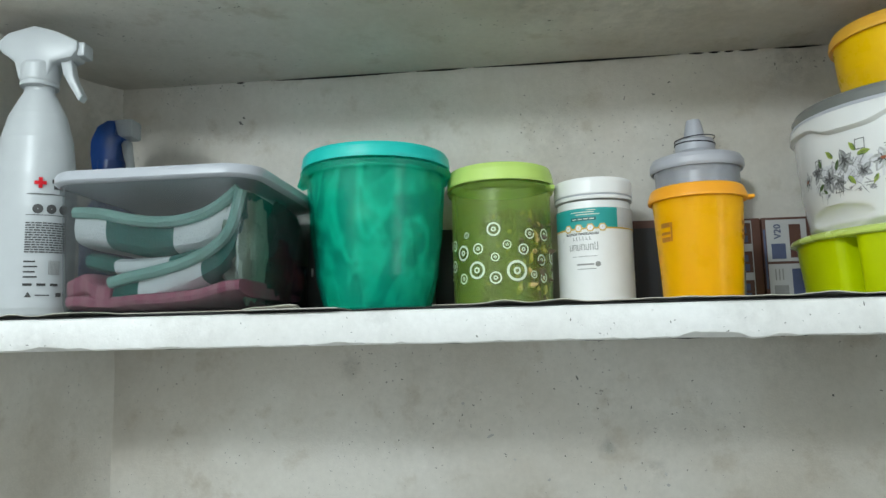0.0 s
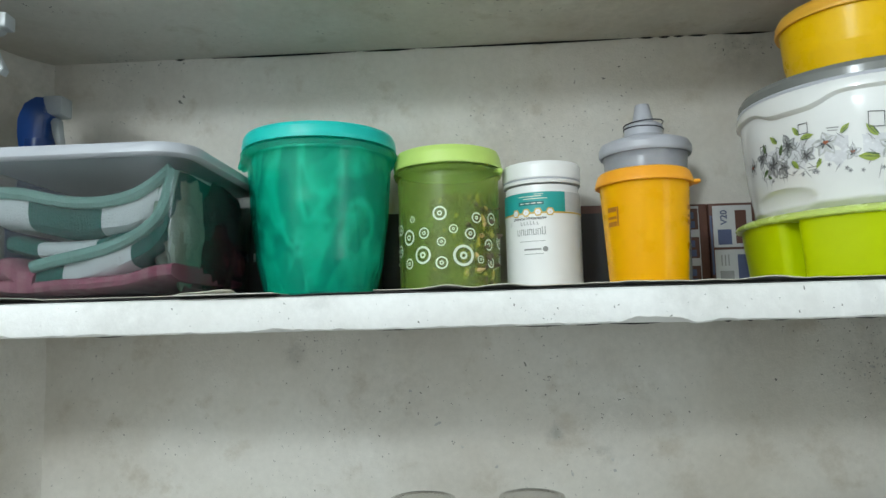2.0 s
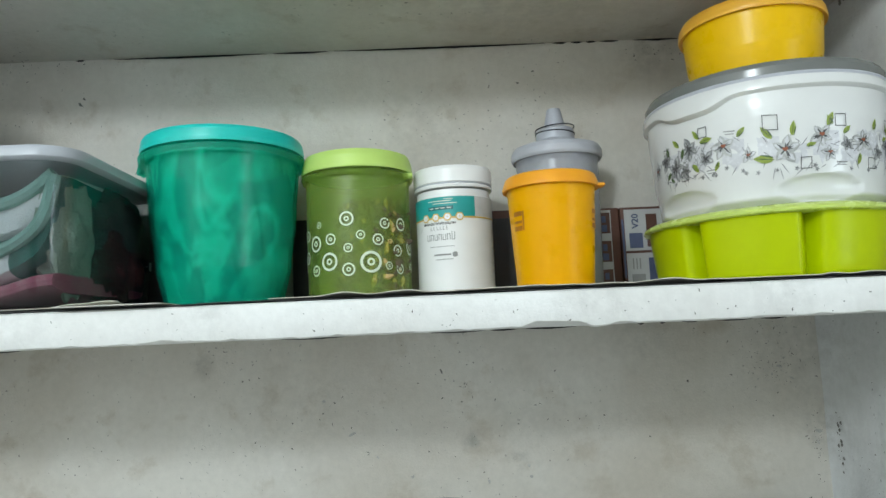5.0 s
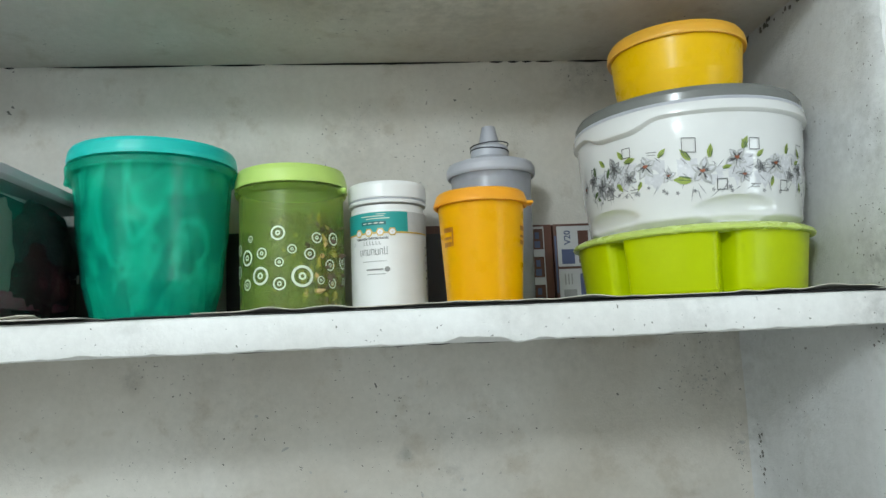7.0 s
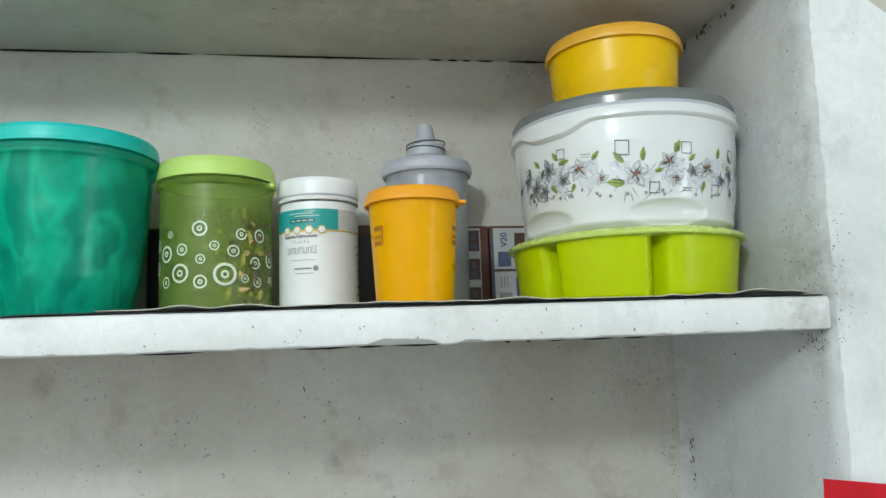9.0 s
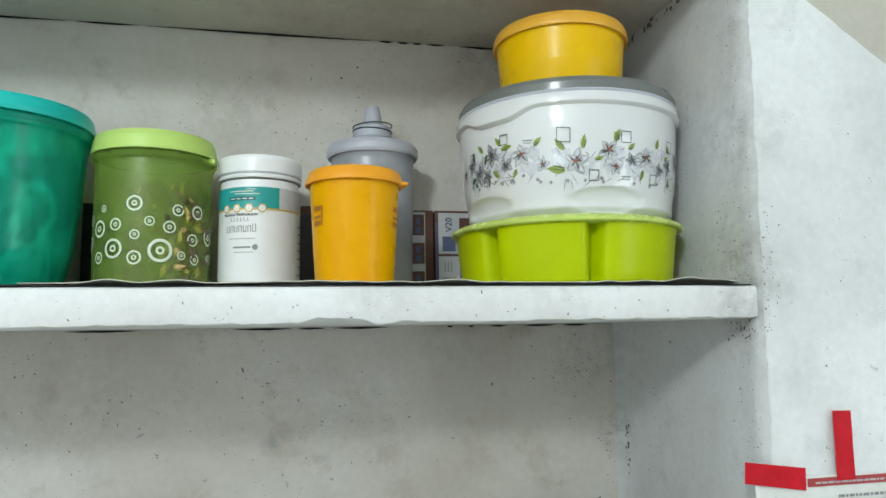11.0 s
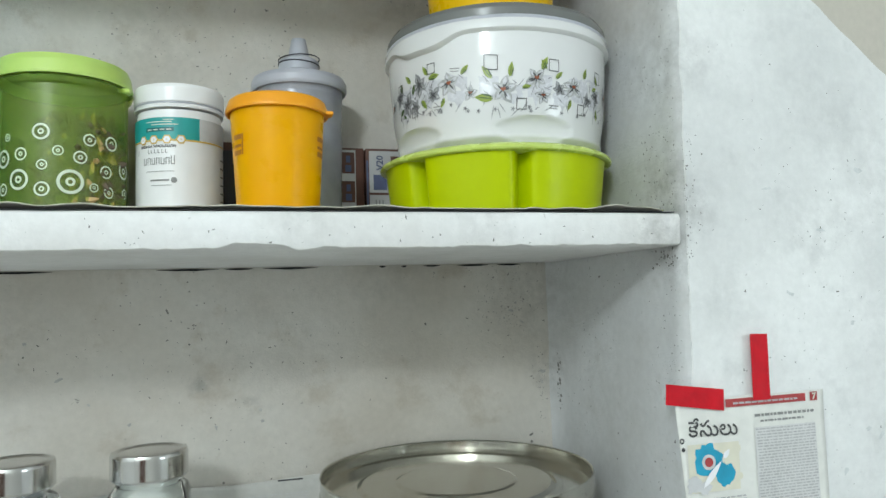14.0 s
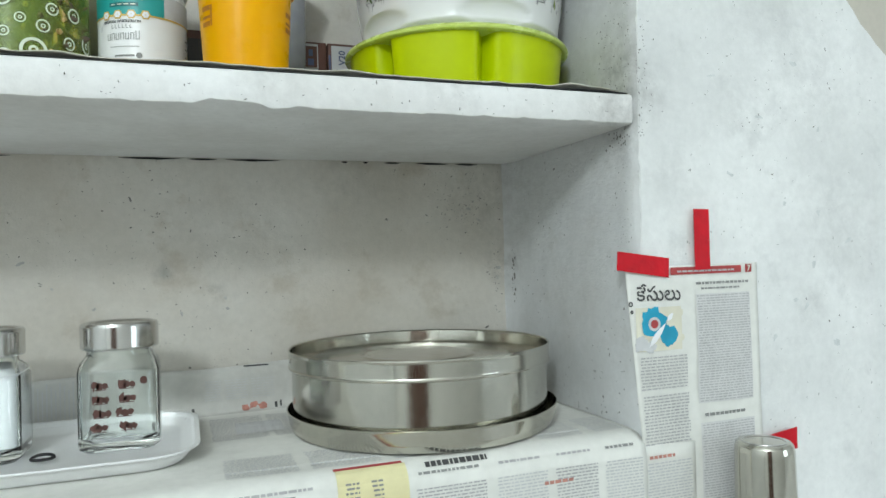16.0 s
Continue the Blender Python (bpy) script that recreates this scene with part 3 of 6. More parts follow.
def front_wall():
    """The white face beside the niche, cut off along a slanting edge; the beige wall shows above it."""
    edge = [(0.30, 1.93), (0.423, 1.840), (0.497, 1.789), (0.569, 1.730), (0.622, 1.697), (0.645, 1.668), (0.75, 1.58), (1.0, 1.42), (1.5, 1.1), (2.0, 0.8)]
    nx, nz, verts, faces = 110, 150, [], []
    for i in range(nx + 1):
        q = 1.5 * (i / nx) ** 1.6
        top = min(2.1, straight(edge, R + q) + 0.0020 * noise.noise((q * 40, 1, 1)))
        for j in range(nz + 1):
            z = 0.7 + (top - 0.7) * j / nz
            x = arris(z) + 0.006 + q
            verts.append((x, 0.0012 * noise.noise((x * 8, 0, z * 8)) * min(1, q * 30) + 0.0012 * (i == 0), z))
        verts.append((R + 0.006 + q, 0.012, top + 0.003))
    n = nz + 2
    for i in range(nx):
        for j in range(nz + 1):
            k = i * n + j
            faces.append((k, k + n, k + n + 1, k + 1))
    structure(mesh_ob("wall_south_face", verts, faces, PILLAR, True), "white painted pillar wall with grey scuffs")
    structure(block("wall_upper", (R + 0.035, 0.010, 0.0), (2.1, 0.3, 2.85), BEIGE), "beige wall above a slanting edge")


front_wall()


def slab(name, z0, z1, y0, x0, x1, mat, label, rough):
    """A cast shelf: rounded, chipped lower front edge, running along x."""
    verts, faces, nx = [], [], 420
    for i in range(nx + 1):
        x = x0 + (x1 - x0) * i / nx
        big, small = noise.noise((x * 16, 7, z0)), noise.noise((x * 60, 1, z0))
        chips = max(0, noise.noise((x * 45, 5, z0)) - 0.25) + max(0, noise.noise((x * 120, 6, z0)) - 0.2) * 0.5
        low = z0 + rough * (0.0007 * big + 0.0005 * small + 0.0035 * chips)
        if name == "shelf_upper":
            low += 0.0034 * math.exp(-((x + 0.028) / 0.026) ** 8) - 0.0010 * math.exp(-((x - 0.004) / 0.012) ** 2) + 0.003 * math.exp(-((x + 0.62) / 0.02) ** 2)
        bow = 0.0010 * noise.noise((x * 11, 3, 2)) * rough
        row = [(y0 + 0.06, z1), (y0 + 0.005, z1), (y0 + 0.0015 + bow, z1 - 0.0015), (y0 + bow, z1 - 0.005), (y0 + bow * 1.5 + 0.0006 * small, (z0 + z1) / 2),
               (y0 + bow + 0.0005, low + 0.005), (y0 + 0.002 + bow, low + 0.0012), (y0 + 0.006, low), (y0 + 0.02, z0 + 0.0006 * big), (D - 0.001, z0), (D - 0.001, z1)]
        verts += [(x, y, z) for y, z in row]
        n = len(row)
    for i in range(nx):
        for k in range(n):
            a, b = i * n + k, i * n + (k + 1) % n
            faces.append((a, b, b + n, a + n))
    faces += [tuple(range(n)), tuple(reversed(range(nx * n, nx * n + n)))]
    return structure(mesh_ob(name, verts, faces, mat, True), label, "shelf")


shelf_upper = slab("shelf_upper", B, S, 0.0, L + 0.001, R - 0.001, SHELF, "thick white painted shelf with a chipped lower edge", 1.0)
slab("shelf_lower", LOW - 0.035, LOW - 0.003, 0.006, L + 0.001, R - 0.001, SHELF, "white painted lower shelf under newspaper", 0.6)
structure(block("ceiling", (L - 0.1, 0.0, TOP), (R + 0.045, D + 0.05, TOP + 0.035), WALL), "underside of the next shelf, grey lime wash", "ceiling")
structure(block("wall_top", (L - 1.3, 0.012, TOP + 0.034), (R + 0.05, 0.3, 2.85), ROOM), "plain wall above the shelves")
structure(block("wall_left", (L - 1.3, 0.0, 0.0), (L - 0.02, 0.3, TOP + 0.033), ROOM), "plain wall beside the niche")
structure(block("wall_base", (L - 0.02, 0.02, 0.0), (R + 0.035, 0.3, 0.90), ROOM), "plain wall below the shelves")
structure(block("wall_behind", (-2.1, -2.75, 0.0), (2.1, -2.65, 2.85), ROOM), "plain wall behind the camera")
# Added brown panel, out of view: the steel picks up its dark reflection.
door = structure(block("reflected_panel", (-1.20, -2.648, 0.004), (-0.34, -2.610, 2.02), DARK_PANEL, bevel=0.004), "added brown panel behind the camera, a dark reflection for the steel", "door")
for z0, z1 in ((0.20, 0.95), (1.10, 1.85)):
    block("reflected_panel_inset", (-1.06, -2.606, z0), (-0.48, -2.598, z1), DARK_PANEL, door, bevel=0.006)
structure(block("wall_far_left", (-2.2, -2.75, 0.0), (-2.072, 0.3, 2.85), ROOM_DIM), "plain side wall of the room")
structure(block("wall_far_right", (2.1, -2.75, 0.0), (2.2, 0.3, 2.85), ROOM_DIM), "plain side wall of the room")
structure(block("room_ceiling", (-2.2, -2.75, 2.85), (2.2, 0.3, 2.95), ROOM), "plain room ceiling", "ceiling")
structure(block("floor", (-2.2, -2.75, -0.1), (2.2, 0.3, 0.0), FLOOR), "pale stone floor", "floor")
structure(block("kitchen_ledge", (R + 0.02, -0.35, 1.075), (1.6, -0.002, 1.115), SHELF, bevel=0.004), "plain ledge below the pillar", "ledge")


def strip(bounds, z, h, parent, y, name="joint_crack"):
    """A dark open joint with ragged lips."""
    for x0, x1 in bounds:
        n = max(3, int((x1 - x0) / 0.006))
        pts = [(x0 + (x1 - x0) * k / n, z - h * (0.12 + 0.9 * math.sin(math.pi * k / n) * (0.5 + 0.5 * abs(noise.noise((k * 1.3 + x0 * 50, 2, 0)))))) for k in range(n + 1)]
        pts += [(x0 + (x1 - x0) * k / n, z + h * 0.3 * math.sin(math.pi * k / n)) for k in range(n, -1, -1)]
        flat(name, (pts, [(k, k + 1, 2 * n - k, 2 * n + 1 - k) for k in range(n)]), CRACK, parent, y, "black open joint")


strip([(-0.56, -0.548), (-0.512, -0.322), (-0.314, -0.246), (-0.238, 0.028), (0.036, 0.055), (0.060, 0.075), (0.079, 0.092), (0.097, 0.121), (0.139, 0.197), (0.23, 0.33)], TOP - 0.0012, 0.0028, back, D - 0.0022)
strip([(-0.66, -0.62), (-0.31, -0.235), (-0.132, -0.066), (-0.06, -0.028), (-0.018, 0.045), (0.118, 0.126), (0.145, 0.152), (0.172, 0.194), (0.215, 0.258), (0.268, 0.300)], B - 0.0016, 0.0026, back, D - 0.0022)


def on_back(x, z):
    return D + 0.00192 * noise.noise((x * 9, 3.1, z * 9)) - 0.0003


def on_back_low(x, z):
    return on_back(x, z) + 0.0001


def on_pillar(x, z):
    return 0.0012 * noise.noise((x * 8, 0, z * 8)) - 0.0003


def on_pillar_low(x, z):
    return on_pillar(x, z) + 0.0001


def on_shelf_edge(x, z):
    return -0.0022


def blotches(name, spots, mat, parent, y, seed, label):
    rng = random.Random(seed)
    shapes = []
    for x, z, r in spots:
        n = 9
        lean, long = rng.uniform(0, math.pi), rng.uniform(1.0, 2.2)
        ring = [(r * long * rng.uniform(0.35, 1.2) * math.cos(2 * math.pi * k / n), r / long ** 0.5 * rng.uniform(0.35, 1.2) * math.sin(2 * math.pi * k / n)) for k in range(n)]
        shapes.append(([(x + a * math.cos(lean) - b * math.sin(lean), z + a * math.sin(lean) + b * math.cos(lean)) for a, b in ring], [tuple(range(n))]))
    pts, faces = joined(shapes)
    return tagged(under(mesh_ob(name, [(x, y(x, z), z) for x, z in pts], faces, mat), parent, label), kind="stuff")


rng = random.Random(4)
specks = [(-0.121, 1.499, 0.0018), (0.174, 1.474, 0.0016), (-0.010, 1.852, 0.0022), (-0.555, 1.846, 0.0028), (-0.550, 1.853, 0.002), (0.01, 1.866, 0.0015), (0.307, 1.331, 0.0022), (0.307, 1.322, 0.0018)]
for cx, cz, sx, sz, n in ((-0.14, 1.81, 0.05, 0.02, 34), (-0.09, 1.79, 0.04, 0.03, 26), (-0.28, 1.46, 0.12, 0.03, 40), (-0.05, 1.43, 0.12, 0.04, 36), (0.30, 1.50, 0.03, 0.03, 46),
                          (0.18, 1.885, 0.03, 0.006, 26), (0.324, 1.40, 0.004, 0.03, 30), (0.27, 1.49, 0.02, 0.02, 40), (-0.2, 1.6, 0.35, 0.18, 60), (-0.66, 1.85, 0.06, 0.04, 30), (0.25, 1.535, 0.05, 0.006, 26), (-0.6, 1.895, 0.1, 0.004, 24)):
    specks += [(rng.gauss(cx, sx), rng.gauss(cz, sz), 0.0004 + 0.0009 * rng.random() ** 4) for _ in range(int(n * 1.5))]
specks = [s for s in specks if L < s[0] < R - 0.014 and 1.26 < s[1] < TOP - 0.003]
stains = [(-0.022, 1.385, 0.003), (0.325, 1.409, 0.0045), (0.324, 1.396, 0.003), (0.285, 1.487, 0.004), (0.276, 1.478, 0.003), (0.30, 1.472, 0.003), (0.292, 1.497, 0.0025), (-0.23, 1.43, 0.004), (-0.262, 1.47, 0.003), (-0.16, 1.378, 0.003), (-0.2, 1.402, 0.0025), (-0.07, 1.369, 0.003), (-0.02, 1.372, 0.0028)]
blotches("wall_stains", [(x, z, r * 0.75) for x, z, r in stains], STAIN, back, on_back_low, 15, "soft grey stains on the plaster")
blotches("wall_specks", specks, SPECK, back, on_back, 5, "small dark specks on the plaster")
pil = [(rng.uniform(0.40, 0.75), rng.uniform(1.2, 1.80), 0.0004 + 0.0009 * rng.random() ** 4) for _ in range(200)]
pil += [(0.349 + abs(rng.gauss(0.004, 0.008)), rng.uniform(1.53, 1.65), 0.0004 + 0.0006 * rng.random() ** 2) for _ in range(60)]
pil = [p for p in pil if p[1] < 1.84 - (p[0] - 0.40) * 0.85]
blotches("pillar_specks", pil, SPECK, bpy.data.objects["wall_south_face"], on_pillar, 6, "small dark specks on the paint")
blotches("pillar_stains", [(0.567, 1.405, 0.0035), (0.541, 1.368, 0.003), (0.556, 1.361, 0.004), (0.597, 1.318, 0.005), (0.577, 1.46, 0.004), (0.512, 1.33, 0.004), (0.53, 1.47, 0.003), (0.62, 1.43, 0.004), (0.46, 1.50, 0.003), (0.50, 1.56, 0.0035), (0.58, 1.55, 0.003), (0.44, 1.60, 0.003), (0.55, 1.62, 0.004)], PALE_STAIN, bpy.data.objects["wall_south_face"], on_pillar_low, 16, "soft grey stains on the paint")
blotches("shelf_specks", [(rng.uniform(L, R - 0.01), rng.uniform(B + 0.003, S - 0.004), 0.0003 + 0.0008 * rng.random() ** 3) for _ in range(90)], SPECK, shelf_upper, on_shelf_edge, 7, "dark specks on the shelf edge")
side_specks = [(rng.uniform(0.004, 0.27), rng.uniform(1.3, 1.9), 0.0005 + 0.0016 * rng.random() ** 2.5) for _ in range(60)] + [(abs(rng.gauss(0.01, 0.018)) + 0.002, rng.uniform(1.4, 1.9), 0.0004 + 0.0014 * rng.random() ** 2) for _ in range(220)]
side_specks += [(abs(rng.gauss(0.02, 0.012)) + 0.002, rng.uniform(1.528, 1.5455), 0.0010 + 0.0016 * rng.random()) for _ in range(26)]
side_specks += [(rng.uniform(0.10, 0.27), rng.uniform(1.8925, 1.9005), 0.0008 + 0.0016 * rng.random()) for _ in range(40)]
side_specks += [(abs(rng.gauss(0.035, 0.03)) + 0.002, rng.uniform(1.585, 1.66), 0.0005 + 0.0016 * rng.random() ** 2) for _ in range(70)]
side_specks = [q for q in side_specks if q[0] < 0.235]
side_specks += [(rng.uniform(0.256, 0.268), rng.gauss(1.398, 0.018), 0.0012 + 0.0045 * rng.random() ** 2) for _ in range(22)]
pts, faces = joined([([(y + r * (0.6 + 0.5 * rng.random()) * math.cos(k), z + r * (0.6 + 0.5 * rng.random()) * math.sin(k)) for k in (0, 1, 2, 3, 4, 5, 6)], [tuple(range(7))]) for y, z, r in [(y, z, r * (1.5 if z > 1.89 else 0.62)) for y, z, r in side_specks]])
tagged(under(mesh_ob("side_specks", [(R + 0.0165 * (z - S) * (1 - y / D) - 0.0024 - (0.0035 if y > 0.25 else 0), y, z) for y, z in pts], faces, SPECK), bpy.data.objects["wall_east"], "flaked dark specks along the plaster edge"), kind="stuff")


# ---- paper on the upper shelf ----
def shelf_sheet(x0, x1, y0, y1, z, mat, label, seed, curl, hover=0.0):
    nx, ny, verts, faces = 120, 14, [], []
    for j in range(ny + 1):
        for i in range(nx + 1):
            x = x0 + (x1 - x0) * i / nx
            f = y0 + 0.0035 * noise.noise((x * 14, seed, 0)) + 0.0015 * noise.noise((x * 50, seed, 1))
            v = (j / ny) ** 1.7
            lift = curl * max(0, 0.05 + 1.3 * noise.noise((x * 9, seed, 4)) + 0.45 * noise.noise((x * 37, seed, 4))) * math.exp(-v * (y1 - y0) / 0.016) + hover * math.exp(-v * (y1 - y0) / 0.03)
            verts.append((x, f + (y1 - f) * v, z + lift))
    for j in range(ny):
        for i in range(nx):
            a = j * (nx + 1) + i
            faces.append((a, a + 1, a + nx + 2, a + nx + 1))
    ob = mesh_ob("shelf_paper", verts, faces, mat, True)
    thick = ob.modifiers.new("thickness", "SOLIDIFY")
    thick.thickness, thick.offset = 0.0007, 1
    return tagged(ob, label, "paper", "papers lining the shelf")


# Thin black sheet, so that the gap under the paper edges reads black.
liner = shelf_sheet(L + 0.004, R - 0.004, 0.005, 0.26, S + 0.0002, NEAR_BLACK, "thin black sheet in the gap under the shelf papers", 6, 0.0020, 0.0)
liner.name = "liner_sheet"
tagged(liner, "thin black sheet in the gap under the shelf papers", "plastic sheet")
shelf_sheet(L + 0.004, -0.385, 0.010, 0.22, S + 0.0016, LINER, "old greyish paper lining the shelf, front edge curled", 1, 0.006, 0.0014)
shelf_sheet(-0.430, -0.345, -0.006, 0.10, S + 0.0026, LINER_W, "pale sheet of paper lying on the shelf lining", 2, 0.001)
shelf_sheet(-0.262, R - 0.012, 0.006, 0.25, S + 0.0016, LINER, "old greyish paper lining the shelf, front edge curled", 3, 0.007, 0.0014)
Z0 = S + 0.0024


# ---- upper shelf: big teal container ----
teal = thing("storage_container", (-0.346, 0.177, Z0), "translucent teal green tall container with turquoise lid and crumpled bag inside", "container")


def teal_r(z):
    return path_lerp([(0.0, 0.060), (0.05, 0.0695), (0.10, 0.0755), (0.148, 0.0785), (0.2, 0.0785)], z)


lathe("body", shell([(0.056, 0.0), (0.060, 0.004), *[(teal_r(0.01 + 0.0145 * k), 0.01 + 0.0145 * k) for k in range(10)], (0.0795, 0.150), (0.0855, 0.1505), (0.0862, 0.158), (0.082, 0.160)], 0.0022), TEAL, teal, seg=96)
cap = lathe("lid", [(0.0005, 0.165), (0.070, 0.166), (0.072, 0.1612), (0.0845, 0.1615), (0.0848, 0.1655), (0.0835, 0.174), (0.0815, 0.1775), (0.076, 0.1785), (0.074, 0.1755), (0.0005, 0.175)], TEAL_LID, teal, "glossy turquoise lid", seg=96)
tube("lid_tab", [(-0.083, -0.012, 0.156), (-0.0885, -0.004, 0.150), (-0.0885, 0.004, 0.150), (-0.083, 0.012, 0.156)], 0.004, TEAL, cap)


def crumple(name, radius, z0, z1, mat, parent, label, depth, seed, nz=140, na=240, squash=1.0):
    """A crumpled sheet of film inside a vessel, with sharp ridges and hollows."""
    verts, faces = [], []
    for j in range(nz + 1):
        z = z0 + (z1 - z0) * j / nz
        for k in range(na):
            a = 2 * math.pi * k / na
            p = Vector((math.sin(a) * 2.2 + z * 9, -math.cos(a) * 2.2, z * 9 + seed))
            warp = noise.noise(p * 0.8) * 0.9
            fold = 1 - abs(noise.noise(p * 1.1 + Vector((warp, warp, 0)))) * 2.2
            fine = 1 - abs(noise.noise(p * 1.9)) * 2
            cap = math.sqrt(max(0.0, 1 - ((j / nz - 0.97) / 0.03) ** 2)) if j / nz > 0.97 else 1
            r = (radius(z) - depth * max(0, 1 - fold * 0.75 - fine * 0.2)) * (0.12 + 0.88 * cap)
            verts.append((r * math.sin(a), -r * math.cos(a) * squash, z))
    for j in range(nz):
        for k in range(na):
            k2 = (k + 1) % na
            faces.append((j * na + k, j * na + k2, (j + 1) * na + k2, (j + 1) * na + k))
    return under(mesh_ob(name, verts, faces, mat, True), parent, label)


crumple("plastic_bag", lambda z: teal_r(z) - 0.0028, 0.006, 0.1605, BAG, teal, "pale crumpled plastic bag", 0.0042, 3.0)

# ---- upper shelf: olive canister ----
olive = thing("canister", (-0.205, 0.196, Z0), "translucent olive green canister with white ring print and lime lid", "container")
lathe("body", shell([(0.053, 0.0), (0.0555, 0.003), (0.0560, 0.06), (0.0563, 0.131), (0.0595, 0.132), (0.0612, 0.1365), (0.0575, 0.139)], 0.0018), OLIVE, olive, seg=96)
cap = lathe("lid", [(0.0005, 0.147), (0.054, 0.147), (0.0605, 0.1368), (0.0612, 0.139), (0.0592, 0.150), (0.0570, 0.1555), (0.053, 0.157), (0.0005, 0.156)], LIME_LID, olive, "pale lime green lid", seg=96)
cap.scale.z = 1.02
block("lid_tab", (0.050, -0.022, 0.1315), (0.0615, -0.008, 0.1365), LIME_LID, cap, bevel=0.002)
for s, z, r in ((-0.040, 0.082, 0.0035), (-0.007, 0.086, 0.0075), (-0.046, 0.063, 0.0085), (-0.025, 0.066, 0.006), (0.007, 0.069, 0.0047), (0.033, 0.081, 0.0058), (0.025, 0.064, 0.006),
                (-0.006, 0.056, 0.0047), (-0.027, 0.043, 0.0095), (0.017, 0.041, 0.0112), (-0.046, 0.035, 0.0058), (-0.006, 0.034, 0.0067), (0.037, 0.037, 0.0042), (0.049, 0.053, 0.0062),
                (0.052, 0.034, 0.0055), (0.055, 0.081, 0.007), (-0.064, 0.073, 0.006), (-0.066, 0.050, 0.007), (0.074, 0.058, 0.0085), (0.076, 0.036, 0.005), (0.097, 0.05, 0.009), (-0.09, 0.045, 0.009),
                (-0.085, 0.075, 0.006), (0.094, 0.078, 0.006)):
    wrap("ring_print", joined([ring_shape(s, z, r * 0.75, r), ring_shape(s, z, 0.17 * r, r * 0.36, 20)]), PRINT, olive, 0.0562)


def pod_heap(name, count, mat, parent, seed, cx, cy, rr, h, label, size=0.005):
    """Loose dry pods and bits, each its own small lump."""
    g = random.Random(seed)
    verts, faces = [], []
    for _ in range(count):
        a, r, z = g.random() * 6.283, rr * math.sqrt(g.random()), 0.004 + h * g.random()
        c = Vector((cx + r * math.cos(a), cy + r * math.sin(a), z))
        m = Euler((g.random() * 6, g.random() * 6, g.random() * 6)).to_matrix()
        n = len(verts)
        l, w = size * (0.6 + g.random()), size * 0.4 * (0.6 + g.random())
        for i, u in enumerate((-1, -0.5, 0.4, 1)):
            q = w * (0.25, 1, 0.9, 0.2)[i]
            verts += [c + m @ Vector((l * u, q * math.cos(k * 1.2566), q * math.sin(k * 1.2566) + 0.2 * l * u * u)) for k in range(5)]
        for i in range(3):
            faces += [(n + i * 5 + k, n + i * 5 + (k + 1) % 5, n + i * 5 + 5 + (k + 1) % 5, n + i * 5 + 5 + k) for k in range(5)]
    ob = under(mesh_ob(name, verts, faces, mat, True), parent, label)
    return tagged(ob, kind="stuff")


pod_heap("dry_pod", 300, PODS, olive, 2, 0.017, -0.016, 0.0320, 0.100, "dry yellow-brown pods", 0.0056)
pod_heap("dark_pod", 2600, PODS_DARK, olive, 3, 0.015, -0.012, 0.0340, 0.100, "dark dried bits", 0.0070)

# ---- upper shelf: powder jar, standing on its head ----
jar = thing("powder_jar", (-0.100, 0.202, Z0), "white supplement powder jar standing upside down with teal label band", "jar")
lathe("body", [(0.0005, 0.0), (0.039, 0.0), (0.0412, 0.002), (0.0418, 0.006), (0.0418, 0.108), (0.0405, 0.111), (0.040, 0.117), (0.0005, 0.117)], WHITE, jar, seg=96)
cap = lathe("lid", [(0.0005, 0.1165), (0.0428, 0.1165), (0.0432, 0.1185), (0.0420, 0.1205), (0.0420, 0.1215), (0.0434, 0.1225), (0.0434, 0.136), (0.0420, 0.1395), (0.036, 0.1405), (0.034, 0.139), (0.0005, 0.139)], WHITE, jar, "white screw lid", seg=96)
cap.scale.z = 1.02
lathe("lid_gap", [(0.0405, 0.1200), (0.0428, 0.1204), (0.0428, 0.1218), (0.0405, 0.122)], GREY_PL, cap)
band = wrap("label_band", rect_shape(-0.062, 0.086, 0.022, 0.1085, 40), LABEL_TEAL, jar, 0.0418, "teal label band")
wrap("label_edge", rect_shape(0.022, 0.0872, 0.066, 0.1085, 20), INK_PALE, jar, 0.0418, "grey label edge")
wrap("label_line", rect_shape(-0.062, 0.0852, 0.066, 0.0868, 60), GOLD, band, 0.0418, "gold line", 0.0006)
for k in range(4):
    wrap("badge", ring_shape(-0.034 + k * 0.0128, 0.0868, 0, 0.0048, 6), GOLD, band, 0.0418, "gold badge", 0.0008)
    wrap("badge_face", ring_shape(-0.034 + k * 0.0128, 0.0868, 0.0006, 0.0034, 6), LABEL, band, 0.0418, "", 0.0011)
wrap("label_panel", rect_shape(-0.030, 0.0945, -0.002, 0.0985, 16), LABEL_DARK, band, 0.0418, "dark panel with small type", 0.0007)
wrap("panel_bars", joined([rect_shape(-0.028 + k * 0.0064, 0.0960, -0.0235 + k * 0.0064, 0.0970, 3) for k in range(4)] + [rect_shape(-0.024, 0.1010, 0.002, 0.1018, 12), rect_shape(-0.030, 0.1036, -0.004, 0.1044, 12), rect_shape(-0.012, 0.1058, -0.002, 0.1064, 6)]), PRINT, band, 0.0418, "", 0.0009)
words = text_shape("NUTRITIONAL POWDER", 0.0034, 0.0001)
wrap("print", placed(words, 0.000, 0.0815, 180), INK, jar, 0.0418, "small upside-down black words", 0.0007)
